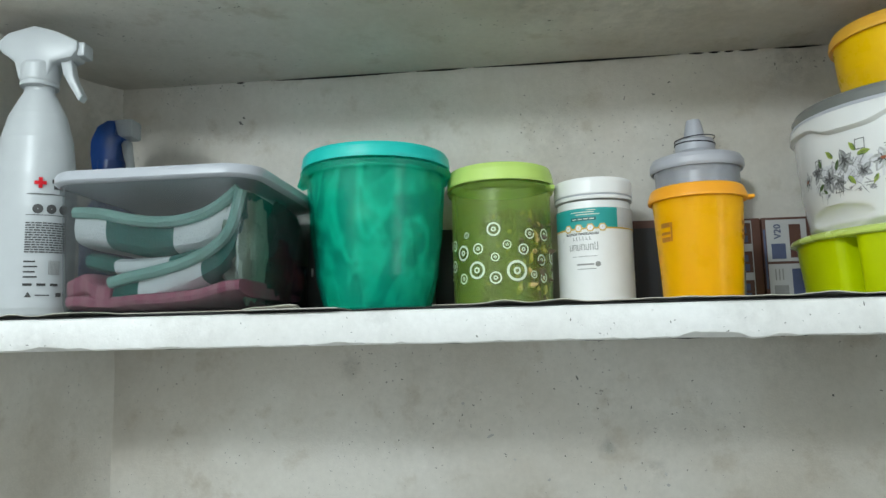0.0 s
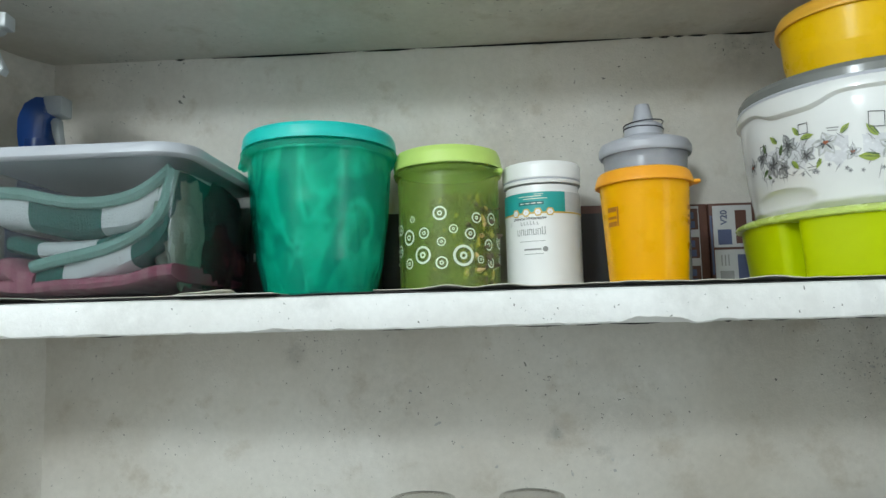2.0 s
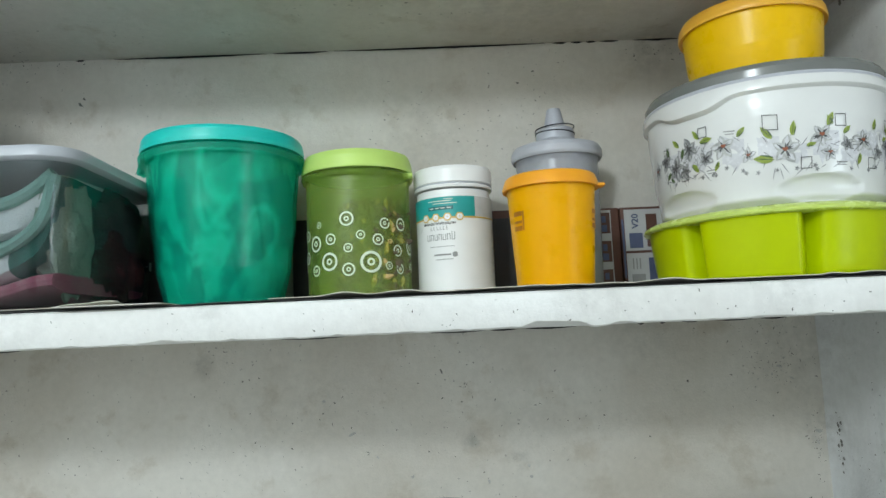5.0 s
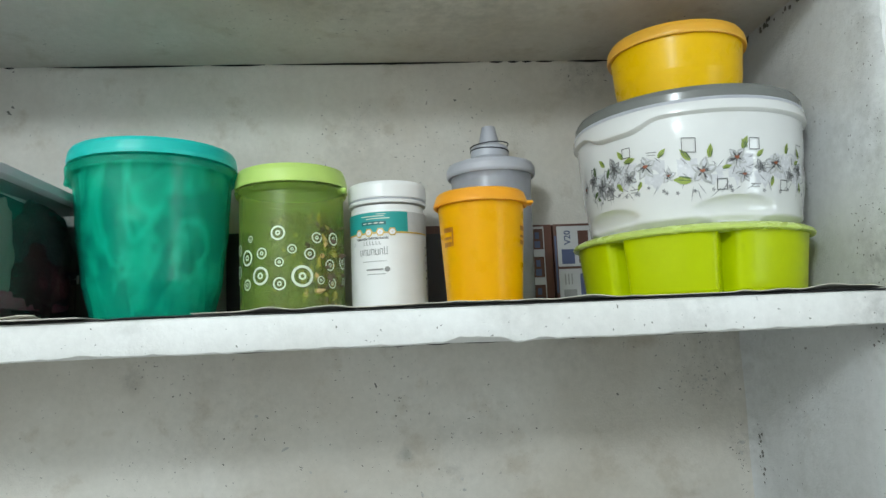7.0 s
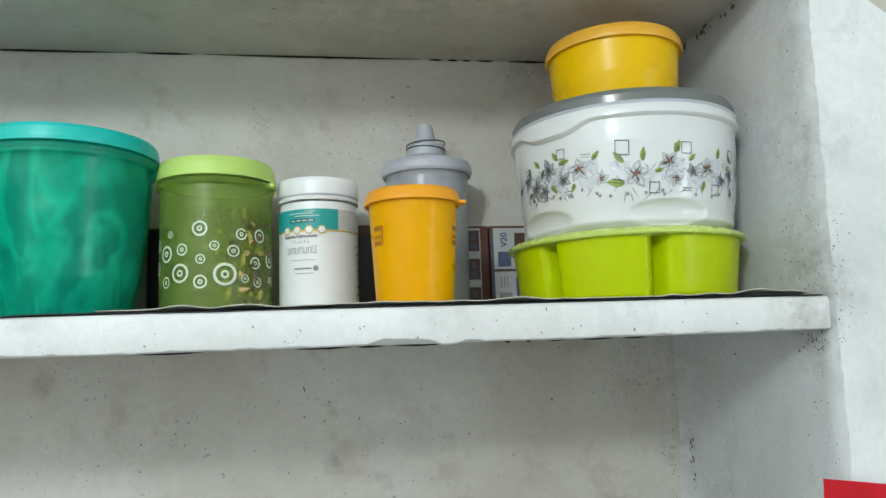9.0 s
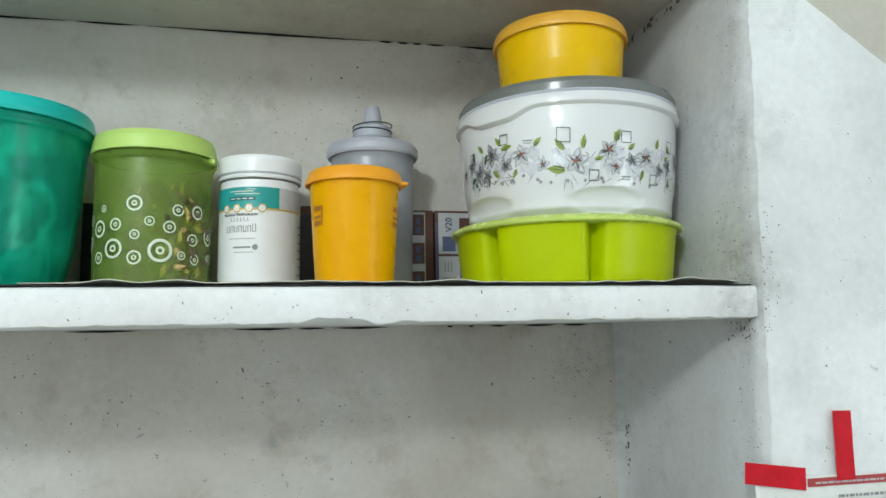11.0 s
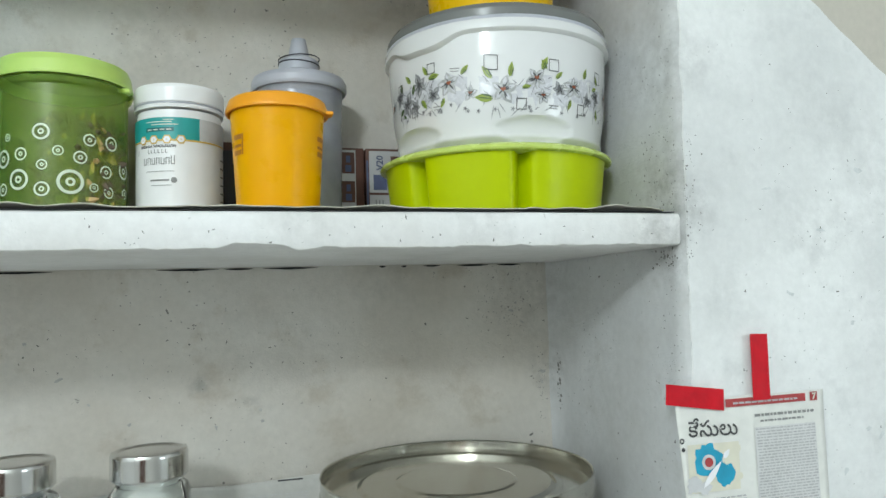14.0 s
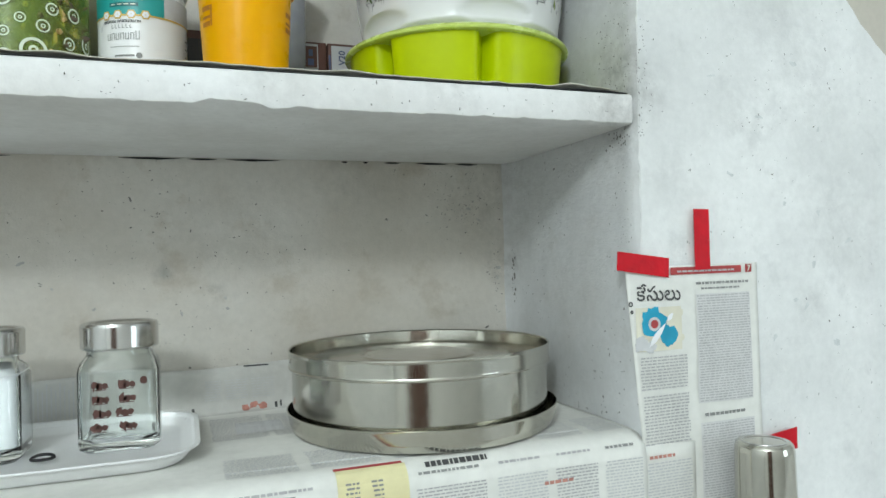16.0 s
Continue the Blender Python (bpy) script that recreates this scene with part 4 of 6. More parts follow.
strokes = [rect_shape(-0.0330 + 0.0047 * k + d, 0.0625, -0.0323 + 0.0047 * k + d, 0.0690 + 0.002 * (k == 6), 1) for k in range(7) for d in (0.0, 0.0028)]
strokes += [rect_shape(-0.0325 + 0.0047 * k, 0.0625 + 0.0058 * (k % 2), -0.0302 + 0.0047 * k, 0.0632 + 0.0058 * (k % 2), 2) for k in range(7)]
strokes += [rect_shape(-0.0280 + 0.0036 * k, 0.0735, -0.0274 + 0.0036 * k, 0.0772, 1) for k in range(6)] + [rect_shape(-0.0280 + 0.0036 * k, 0.0735, -0.0258 + 0.0036 * k, 0.0740, 1) for k in range(6)]
wrap("name_print", joined(strokes), INK_SOFT, jar, 0.0418, "grey name drawn as thin plain bars", 0.0007)
wrap("maker_print", joined([ring_shape(-0.002, 0.047, 0, 0.0028), rect_shape(-0.025, 0.0462, -0.0062, 0.0478, 10), rect_shape(-0.024, 0.0418, -0.004, 0.0424, 10), rect_shape(-0.030, 0.0555, -0.002, 0.0560, 14)]), INK_SOFT, jar, 0.0418, "small mark drawn as plain shapes", 0.0007)
wrap("side_print", joined([rect_shape(0.050, 0.02 + 0.0085 * k, 0.062, 0.0215 + 0.0085 * k, 6) for k in range(7)]), INK_SOFT, jar, 0.0418, "small side print", 0.0007)

# ---- upper shelf: orange tumbler and grey shaker ----
tumbler = thing("orange_tumbler", (-0.006, 0.118, Z0), "bright orange plastic tumbler with a fitted orange lid", "tumbler")
lathe("body", [(0.0005, 0.0), (0.0345, 0.0), (0.0368, 0.002), (0.0375, 0.006), (0.0432, 0.1015), (0.040, 0.104), (0.0005, 0.104)], ORANGE, tumbler, seg=96)
cap = lathe("lid", [(0.0005, 0.103), (0.0425, 0.1015), (0.0452, 0.0985), (0.0475, 0.0990), (0.0478, 0.1010), (0.0462, 0.1060), (0.0445, 0.1105), (0.0425, 0.1120), (0.040, 0.1108), (0.0005, 0.110)], ORANGE_LID, tumbler, "orange snap lid", seg=96)
cap.scale.z = 1.024
block("lid_tab", (0.038, -0.020, 0.0985), (0.0505, -0.006, 0.1020), ORANGE_LID, cap, bevel=0.0015)
for s0 in (-0.050, 0.040):
    wrap("moulded_mark", joined([rect_shape(s0, 0.074 - k * 0.007, s0 + 0.012, 0.0785 - k * 0.007 - 0.002 * (k % 2), 6) for k in range(3)] + [rect_shape(s0 + 0.0125, 0.06, s0 + 0.0145, 0.0785, 2)]), ORANGE_MARK, tumbler, lambda z: 0.0375 + 0.0057 * z / 0.1, "dull moulded mark")

shaker = thing("shaker_bottle", (0.023, 0.229, Z0), "smoky grey translucent shaker bottle with spout lid", "bottle")
lathe("body", shell([(0.041, 0.0), (0.0435, 0.003), (0.0445, 0.02), (0.0468, 0.150), (0.0478, 0.158)], 0.0018), SMOKE, shaker, seg=80)
cap = lathe("lid", [(0.0005, 0.170), (0.046, 0.156), (0.0505, 0.1545), (0.0522, 0.1575), (0.0520, 0.1640), (0.0495, 0.1690), (0.040, 0.1725), (0.026, 0.1760), (0.0225, 0.1790), (0.0218, 0.1905), (0.020, 0.1925), (0.0005, 0.193)], GREY_PL, shaker, "grey flanged lid", seg=80)
cap.scale.z = 1.01
lathe("spout", [(0.0005, 0.192), (0.0125, 0.192), (0.0118, 0.198), (0.0085, 0.214), (0.0078, 0.2165), (0.0005, 0.217)], GREY_PL, cap, "grey spout cap", seg=40)
for h, tilt in ((0.1935, 0.0015), (0.187, -0.001)):
    tube("wire_ring", [(0.0225 * math.sin(k * 0.2618), -0.0225 * math.cos(k * 0.2618), h + tilt * math.sin(k * 0.2618)) for k in range(25)], 0.0007, WIRE, cap, "thin dark wire loop", 6)
lathe("scoop_inside", [(0.0005, 0.004), (0.022, 0.004), (0.024, 0.035), (0.014, 0.06), (0.0005, 0.064)], GREY_PL, shaker)

# ---- upper shelf: cartons along the back wall ----


def carton(x0, x1, y0, y1, h, mat, label, turn=0.0, group="cartons against the wall"):
    c = thing("carton", ((x0 + x1) / 2, (y0 + y1) / 2, Z0), label, "carton", group, turn)
    block("box", (-(x1 - x0) / 2, -(y1 - y0) / 2, 0), ((x1 - x0) / 2, (y1 - y0) / 2, h), mat, c, bevel=0.0008)
    return c, (y1 - y0) / 2 + 0.0006, (x1 - x0) / 2


c1, f1, w1 = carton(0.052, 0.0985, 0.258, 0.280, 0.1045, CARTON, "brown and cream carton with small product pictures")
flat("print_panel", rect_shape(-w1 + 0.004, 0.003, w1 - 0.010, 0.1020), CARTON_P, c1, -f1, "cream panel")
for k in range(3):
    flat("picture", joined([rect_shape(-0.004, 0.006 + 0.034 * k, 0.012, 0.031 + 0.034 * k)]), CARTON, c1, -f1 - 0.0006, "dark red picture")
    flat("picture", joined([rect_shape(0.001, 0.008 + 0.034 * k, 0.008, 0.016 + 0.034 * k), rect_shape(0.002, 0.019 + 0.034 * k, 0.007, 0.027 + 0.034 * k)]), CARTON_B, c1, -f1 - 0.0010, "blue picture")
c2, f2, w2 = carton(0.1005, 0.162, 0.258, 0.280, 0.1045, CARTON, "brown carton with pale printed panels")
for z0, z1 in ((0.003, 0.049), (0.052, 0.1015)):
    flat("print_panel", rect_shape(-w2 + 0.004, z0, w2 - 0.012, z1), CARTON_P, c2, -f2, "pale blue-white panel")
    flat("picture", rect_shape(-0.001, z0 + 0.004, 0.012, z1 - 0.006), CARTON if z0 > 0.01 else CARTON_B, c2, -f2 - 0.0006, "small product picture")
    flat("picture", rect_shape(-0.022, z0 + 0.003, -0.006, z0 + 0.021), CARTON_B if z0 > 0.01 else INK_SOFT, c2, -f2 - 0.0006, "small product picture")
flat("print", placed(text_shape("V20", 0.011, 0.0002), -0.0105, 0.0785, 90), CARTON_B, c2, -f2 - 0.0006, "model mark printed on its side")
flat("print_bar", joined([rect_shape(-0.020 + 0.004 * k, 0.030, -0.0185 + 0.004 * k, 0.043) for k in range(3)]), INK_SOFT, c2, -f2 - 0.0006)
flat("print_panel", rect_shape(-w2 + 0.0005, 0.02, -w2 + 0.003, 0.09), CARTON_B, c2, -f2 - 0.0003)
c3, f3, w3 = carton(-0.064, 0.004, 0.255, 0.280, 0.1065, CARTON, "dark brown carton standing behind the jars")
# Near-black from the base up to the brown top strip.
flat("print_panel", rect_shape(-0.033, 0.001, 0.033, 0.097), NEAR_BLACK, c3, -f3, "near-black panel below a brown top strip")
# Runs on past its lettered end, so the clear box looks dark inside.
c4, f4, w4 = carton(-0.625, -0.425, 0.236, 0.279, 0.116, NEAR_BLACK, "black carton with pale printed letters behind the box")
flat("print_bar", joined([rect_shape(0.066 + 0.009 * k, 0.050, 0.0685 + 0.009 * k, 0.060) for k in range(4)] + [rect_shape(0.0685, 0.0545, 0.075, 0.056)]), INK_PALE, c4, -f4, "pale letters as bars")
c5, f5, w5 = carton(-0.423, -0.395, 0.262, 0.279, 0.060, CARTON_B, "small dark blue carton in the gap")
flat("print_panel", rect_shape(-0.010, 0.01, 0.002, 0.045), INK_PALE, c5, -f5)
# Black block stands in for the deep shade between the two jars.
carton(-0.29, -0.262, 0.255, 0.279, 0.105, NEAR_BLACK, "near-black block standing in for the shade between two jars")

# ---- upper shelf: lime tray, casserole and bowl, stacked ----
tray = thing("compartment_tray", (0.2225, 0.152, Z0), "lime green compartment serving tray with pale rim lid", "tray")
GROOVES = [radians(a) for a in (-60.8, -6.3, 65.0, 137.0, 209.0)]


def lobes(a, z):
    g = min(abs((a - q + math.pi) % (2 * math.pi) - math.pi) for q in GROOVES)
    return 1 - 0.16 * math.exp(-(g / 0.055) ** 2) - 0.02 * math.exp(-(g / 0.16) ** 2)


lathe("body", [(0.0005, 0.0), (0.104, 0.0), (0.1085, 0.002), (0.1105, 0.006), (0.1165, 0.0575), (0.1170, 0.0595), (0.0005, 0.0595)], LIME, tray, seg=300, wobble=lobes)
lathe("lid", [(0.0005, 0.0590), (0.1200, 0.0590), (0.1222, 0.0600), (0.1226, 0.0615), (0.1212, 0.0640), (0.1165, 0.0664), (0.112, 0.0675), (0.0005, 0.0675)], LIME_PALE, tray, "pale lime rim lid", seg=120)

pot = thing("casserole", (0.2265, 0.149, Z0 + 0.0675), "glossy white casserole with grey flower print and smoky lid", "casserole", turn=0)


def pot_r(z):
    return path_lerp([(0.0, 0.100), (0.008, 0.1072), (0.05, 0.1125), (0.09, 0.1150), (0.12, 0.1160)], z)


def pot_dents(a, z):
    """Scooped grips low on the wall."""
    k = 1.0
    for centre, width in ((radians(-1), 0.36), (radians(-72), 0.36), (radians(118), 0.36), (radians(180), 0.36)):
        d = ((a - centre + math.pi) % (2 * math.pi) - math.pi) / width
        k -= 0.055 * max(0, 1 - d * d - ((z - 0.013) / 0.012) ** 2) ** 0.5 if d * d + ((z - 0.013) / 0.012) ** 2 < 1 else 0
    return k


lathe("body", [(0.0005, 0.0), (0.090, 0.0), (0.094, 0.001), *[(pot_r(0.0015 * k), 0.0015 * k) for k in range(1, 22)], *[(pot_r(0.033 + 0.008 * k), 0.033 + 0.008 * k) for k in range(10)], (0.114, 0.108), (0.0005, 0.108)], MELAMINE, pot, seg=160, wobble=pot_dents)


def rim():
    """The rolled white rim, which dips into a grip on two sides."""
    verts, faces, na = [], [], 180
    for k in range(na):
        a = 2 * math.pi * k / na
        dip = sum(math.exp(-(((a - c + math.pi) % (2 * math.pi) - math.pi) / 0.30) ** 4) for c in (radians(-58), radians(122)))
        lo, hi, out = 0.1035 - 0.0100 * dip, 0.1150 - 0.001 * dip, 0.1195 + 0.0015 * dip
        for r, z in ((0.1125, lo - 0.002), (out - 0.002, lo), (out, lo + 0.002), (out, hi - 0.003), (out - 0.002, hi), (0.112, hi)):
            verts.append((r * math.sin(a), -r * math.cos(a), z))
    for k in range(na):
        for j in range(6):
            k2, j2 = (k + 1) % na, (j + 1) % 6
            faces.append((k * 6 + j, k2 * 6 + j, k2 * 6 + j2, k * 6 + j2))
    under(mesh_ob("rim", verts, faces, MELAMINE, True), pot, "rolled white rim with grips")


rim()
lathe("lid", [(0.0005, 0.113), (0.1135, 0.113), (0.1165, 0.1155), (0.1165, 0.1255), (0.1135, 0.1305), (0.106, 0.1325), (0.102, 0.1315), (0.0005, 0.1320)], LID_SMOKE, pot, "smoke grey lid", seg=120)
lathe("lid_edge", [(0.1150, 0.1140), (0.1178, 0.1148), (0.1182, 0.1166), (0.1172, 0.1180), (0.1150, 0.1182)], GREY_PL, pot, "pale grey edge of the lid", seg=120)


def print_on(name, shape, mat, parent, label="", lift=0.0004):
    """Lay a print on the casserole; the band sags a little towards its middle."""
    pts = [(s * (0.92 if s < 0 else 0.97), z - 0.006 * min(1, max(0.15, (s + 0.1) / 0.06))) for s, z in shape[0]]
    return wrap(name, (pts, shape[1]), mat, parent, pot_r, label, lift)


def flower(s, z, size, spin, dark, g):
    """A watercolour flower: pale uneven petals, dark veins from the middle and a small warm heart."""
    turns = [spin + k * 1.2566 + g.uniform(-0.2, 0.2) for k in range(5)]
    sizes = [size * g.uniform(0.75, 1.1) for _ in turns]
    whole = print_on("flower_print", joined([petal_shape(s, z, a, l, l * 0.62) for a, l in zip(turns, sizes)]), PETAL_M if dark else PETAL, pot, "grey flower", 0.0005)
    print_on("petal_light", joined([petal_shape(s + 0.25 * l * math.cos(a), z + 0.25 * l * math.sin(a), a + 0.1, l * 0.62, l * 0.26) for a, l in zip(turns, sizes)]), PETAL if dark else TINT, whole, "", 0.0007)
    veins = [petal_shape(s, z, a + g.uniform(-0.3, 0.3), l * g.uniform(0.35, 0.75), l * g.uniform(0.06, 0.13)) for a, l in zip(turns, sizes) for _ in range(4 if dark else 3)]
    print_on("vein_print", joined(veins), PETAL_D, whole, "", 0.0009)
    print_on("flower_heart", joined([blob_shape(s + 0.0012 * k, z + 0.0008 * (k % 2), size * 0.10, k, 8) for k in (-1, 0, 1)]), PETAL_D if dark else HEART, whole, "", 0.0011)


def decor():
    g = random.Random(12)
    tints = ((-0.150, 0.055, 0.020, 0.030), (-0.118, 0.058, 0.026, 0.024), (-0.085, 0.057, 0.020, 0.026), (-0.052, 0.060, 0.018, 0.020), (-0.028, 0.053, 0.022, 0.016), (0.000, 0.060, 0.024, 0.026), (0.024, 0.050, 0.016, 0.018), (0.046, 0.060, 0.018, 0.024), (0.074, 0.060, 0.018, 0.030))
    for s, z, w, h in tints:
        print_on("tint_print", joined([rect_shape(s - w / 2, z - h / 2, s + w / 2, z - h / 6, 6), rect_shape(s - w / 3, z, s + w * 0.6, z + h / 3, 6), blob_shape(s, z - h * 0.1, h * 0.5, s * 90, 18, 0.8)]), TINT, pot, "pale lavender tint", 0.0002)
    for s, z, size, spin, dark in ((-0.093, 0.060, 0.0155, 0.5, False), (-0.131, 0.065, 0.0150, 0.8, True), (-0.152, 0.050, 0.0150, 0.1, True), (-0.168, 0.060, 0.013, 0.4, True), (-0.138, 0.046, 0.011, 1.1, True), (-0.037, 0.054, 0.0165, 0.2, False),
                                   (-0.0025, 0.065, 0.0150, 0.9, False), (0.004, 0.049, 0.010, 0.3, False), (0.040, 0.060, 0.0145, 0.4, False), (0.077, 0.056, 0.013, 0.7, True), (0.105, 0.062, 0.014, 0.3, False), (-0.19, 0.055, 0.013, 0.5, False), (-0.112, 0.052, 0.011, 0.9, True), (-0.070, 0.050, 0.009, 0.3, False), (0.022, 0.056, 0.010, 0.6, True), (0.060, 0.050, 0.010, 0.2, True)):
        flower(s, z, size * 0.87, spin, dark, g)
    leaves = ((-0.145, 0.070, 2.4, 0.013), (-0.128, 0.050, 5.4, 0.012), (-0.160, 0.048, 3.8, 0.011), (-0.080, 0.068, 0.8, 0.012), (0.055, 0.070, 1.2, 0.012), (0.018, 0.066, 0.7, 0.011), (-0.048, 0.064, 2.3, 0.015), (-0.047, 0.0455, 3.1, 0.019), (-0.119, 0.072, 2.2, 0.012), (-0.118, 0.069, 0.1, 0.014), (-0.098, 0.047, 4.2, 0.010), (-0.142, 0.058, 1.3, 0.011), (-0.163, 0.064, 1.8, 0.011), (-0.155, 0.038, 2.6, 0.008), (-0.030, 0.066, 1.4, 0.014),
              (-0.018, 0.056, 0.2, 0.010), (0.003, 0.073, 1.1, 0.014), (0.008, 0.074, 2.1, 0.010), (0.036, 0.048, 4.4, 0.011), (0.080, 0.068, 1.9, 0.011), (0.078, 0.045, 5.0, 0.011), (0.070, 0.062, 0.4, 0.010), (0.11, 0.05, 5.2, 0.012))
    for k, (s, z, a, l) in enumerate(leaves):
        leaf = print_on("leaf_print", petal_shape(s, z, a, l, l * 0.40), LEAF_D if k in (2, 11, 12, 13) else LEAF, pot, "green leaf", 0.0007)
        print_on("leaf_vein", joined([petal_shape(s, z, a, l * 0.92, l * 0.05), petal_shape(s + 0.1 * l * math.sin(a), z - 0.1 * l * math.cos(a), a - 0.12, l * 0.7, l * 0.10)]), LEAF_D, leaf, "", 0.0010)
    for s, z, q in ((-0.1145, 0.0776, 0.0050), (-0.166, 0.0675, 0.0052), (-0.049, 0.079, 0.0070), (0.016, 0.078, 0.0056), (0.081, 0.076, 0.0056), (-0.0185, 0.041, 0.0052), (-0.139, 0.041, 0.0050), (0.05, 0.040, 0.005), (0.12, 0.078, 0.005)):
        t = 0.0007
        print_on("square_print", joined([rect_shape(s - q, z - q, s + q, z - q + t), rect_shape(s - q, z + q - t, s + q, z + q), rect_shape(s - q, z - q + t, s - q + t, z + q - t), rect_shape(s + q - t, z - q + t, s + q, z + q - t)]), INK, pot, "small square outline", 0.0009)
    twigs, berries = [], []
    for _ in range(120):
        s = g.choice((g.uniform(-0.175, 0.10), g.uniform(-0.17, -0.11)))
        z, a = g.uniform(0.038, 0.070), g.uniform(3.4, 6.0)
        l = g.uniform(0.006, 0.014)
        twigs.append(petal_shape(s, z, a, l, 0.0008, 3))
    for _ in range(22):
        s, z = g.uniform(-0.17, 0.09), g.uniform(0.0335, 0.040)
        berries += [petal_shape(s, z, k * 1.2566, 0.0024, 0.0010, 4) for k in range(5)]
    tagged(print_on("twig_print", joined(twigs), PETAL_M, pot, "fine grey twigs", 0.0004), kind="stuff")
    tagged(print_on("blossom_print", joined(berries), PETAL_M, pot, "tiny grey blossoms", 0.0006), kind="stuff")
    for s, z in ((-0.112, 0.0400), (0.010, 0.0400), (-0.092, 0.073), (0.026, 0.058)):
        print_on("print_bar", joined([rect_shape(s, z, s + 0.011, z + 0.0010), rect_shape(s + 0.001, z - 0.0025, s + 0.010, z - 0.0017)]), INK_SOFT, pot, "tiny print", 0.0006)


decor()
bowl = thing("lidded_bowl", (0.218, 0.135, Z0 + 0.0675 + 0.1324), "deep yellow plastic bowl with an amber lid", "bowl")
lathe("body", [(0.0005, 0.0), (0.054, 0.0), (0.0585, 0.0015), (0.0612, 0.006), (0.0655, 0.030), (0.0680, 0.060), (0.0685, 0.0665), (0.0005, 0.0665)], YELLOW, bowl, seg=96)
lathe("lid", [(0.0005, 0.066), (0.0690, 0.0630), (0.0718, 0.0625), (0.0726, 0.0650), (0.0715, 0.0720), (0.0690, 0.0765), (0.065, 0.0775), (0.063, 0.0750), (0.0005, 0.0745)], YELLOW_LID, bowl, "amber rimmed lid", seg=96)

# ---- upper shelf: clear box of folded cloths ----
box = thing("storage_box", (-0.5265, 0.110, Z0), "clear plastic box with pale grey lid holding folded towels", "box")
BW, BD = 0.188, 0.206
rings = [(rounded(BW - 0.012, BD - 0.012, 0.022), 0.0), (rounded(BW - 0.004, BD - 0.004, 0.024), 0.003), (rounded(BW, BD, 0.025), 0.010), (rounded(BW + 0.008, BD + 0.006, 0.027), 0.112), (rounded(BW + 0.012, BD + 0.010, 0.028), 0.1125), (rounded(BW + 0.012, BD + 0.010, 0.028), 0.118),
         (rounded(BW + 0.004, BD + 0.002, 0.025), 0.118), (rounded(BW + 0.004, BD + 0.002, 0.025), 0.110), (rounded(BW - 0.004, BD - 0.004, 0.023), 0.011), (rounded(BW - 0.010, BD - 0.010, 0.021), 0.0035)]
loft("body", rings, BOX_CLEAR, box, "clear thin plastic body")
loft("lid", [(rounded(BW + 0.008, BD + 0.006, 0.027), 0.1180), (rounded(BW + 0.022, BD + 0.018, 0.034), 0.1200), (rounded(BW + 0.024, BD + 0.020, 0.035), 0.1212), (rounded(BW + 0.024, BD + 0.020, 0.035), 0.1265), (rounded(BW + 0.019, BD + 0.015, 0.033), 0.1300),
             (rounded(BW + 0.004, BD + 0.0, 0.027), 0.1305), (rounded(BW, BD - 0.004, 0.026), 0.1285)], BOX_LID, box, "pale grey snap lid")


def spline(rows, x):
    """A smooth line through rows of (x, z)."""
    k = max([i for i in range(len(rows) - 1) if rows[i][0] <= x] or [0])
    slope = lambda i: (rows[min(i + 1, len(rows) - 1)][1] - rows[max(i - 1, 0)][1]) / (rows[min(i + 1, len(rows) - 1)][0] - rows[max(i - 1, 0)][0])
    (xa, za), (xb, zb) = rows[k], rows[k + 1]
    w = xb - xa
    u = (x - xa) / w
    return (2 * u ** 3 - 3 * u * u + 1) * za + (u ** 3 - 2 * u * u + u) * w * slope(k) + (3 * u * u - 2 * u ** 3) * zb + (u ** 3 - u * u) * w * slope(k + 1)


def cloth(name, spine, thick, y0, y1, mat, place, label, trim=None, seed=0):
    """A soft folded cloth: a rounded band that follows a bent line of (x, z), with piping along its front edge."""
    n, m, verts, faces = 64, 20, [], []
    holder = thing(name, place, label, "towel" if trim else "cloth", "cloths in the box")
    xs = [spine[0][0] + (spine[-1][0] - spine[0][0]) * k / n for k in range(n + 1)]
    for x in xs:
        z = spline(spine, x)
        for k in range(m):
            a = 2 * math.pi * k / m
            c, s = math.cos(a), math.sin(a)
            yy = (y0 + y1) / 2 + (y1 - y0) / 2 * math.copysign(abs(c) ** 0.35, c)
            zz = z + thick / 2 * math.copysign(abs(s) ** 0.55, s)
            verts.append((x, yy + 0.003 * noise.noise((x * 40, zz * 40, seed)), zz + 0.0028 * noise.noise((x * 28, yy * 28, seed + 3))))
    for i in range(n):
        for k in range(m):
            k2 = (k + 1) % m
            faces.append((i * m + k, i * m + k2, (i + 1) * m + k2, (i + 1) * m + k))
    faces += [tuple(reversed(range(m))), tuple(range(n * m, n * m + m))]
    under(mesh_ob("fold", verts, faces, mat, True), holder)
    if trim:
        tube("piping", [(x, y0 - 0.001, spline(spine, x) + thick * 0.42 + 0.0004 * noise.noise((x * 30, 1, seed))) for x in xs], 0.0056, trim, holder, "sea green piping")
    return holder


for piece in box.children:
    piece.scale.z = 1.045
BASE = (-0.5265, 0.110, Z0 + 0.0045)
cloth("check_cloth", [(-0.086, 0.010), (-0.03, 0.008), (0.03, 0.012), (0.084, 0.020)], 0.016, -0.094, 0.090, PINK, BASE, "pink and white checked cloth folded flat in the box", None, 1)
cloth("bunched_cloth", [(-0.086, 0.022), (-0.070, 0.026), (-0.056, 0.016), (-0.042, 0.013)], 0.022, -0.092, 0.01, PINK, BASE, "bunched pink checked cloth in the box corner", None, 5)
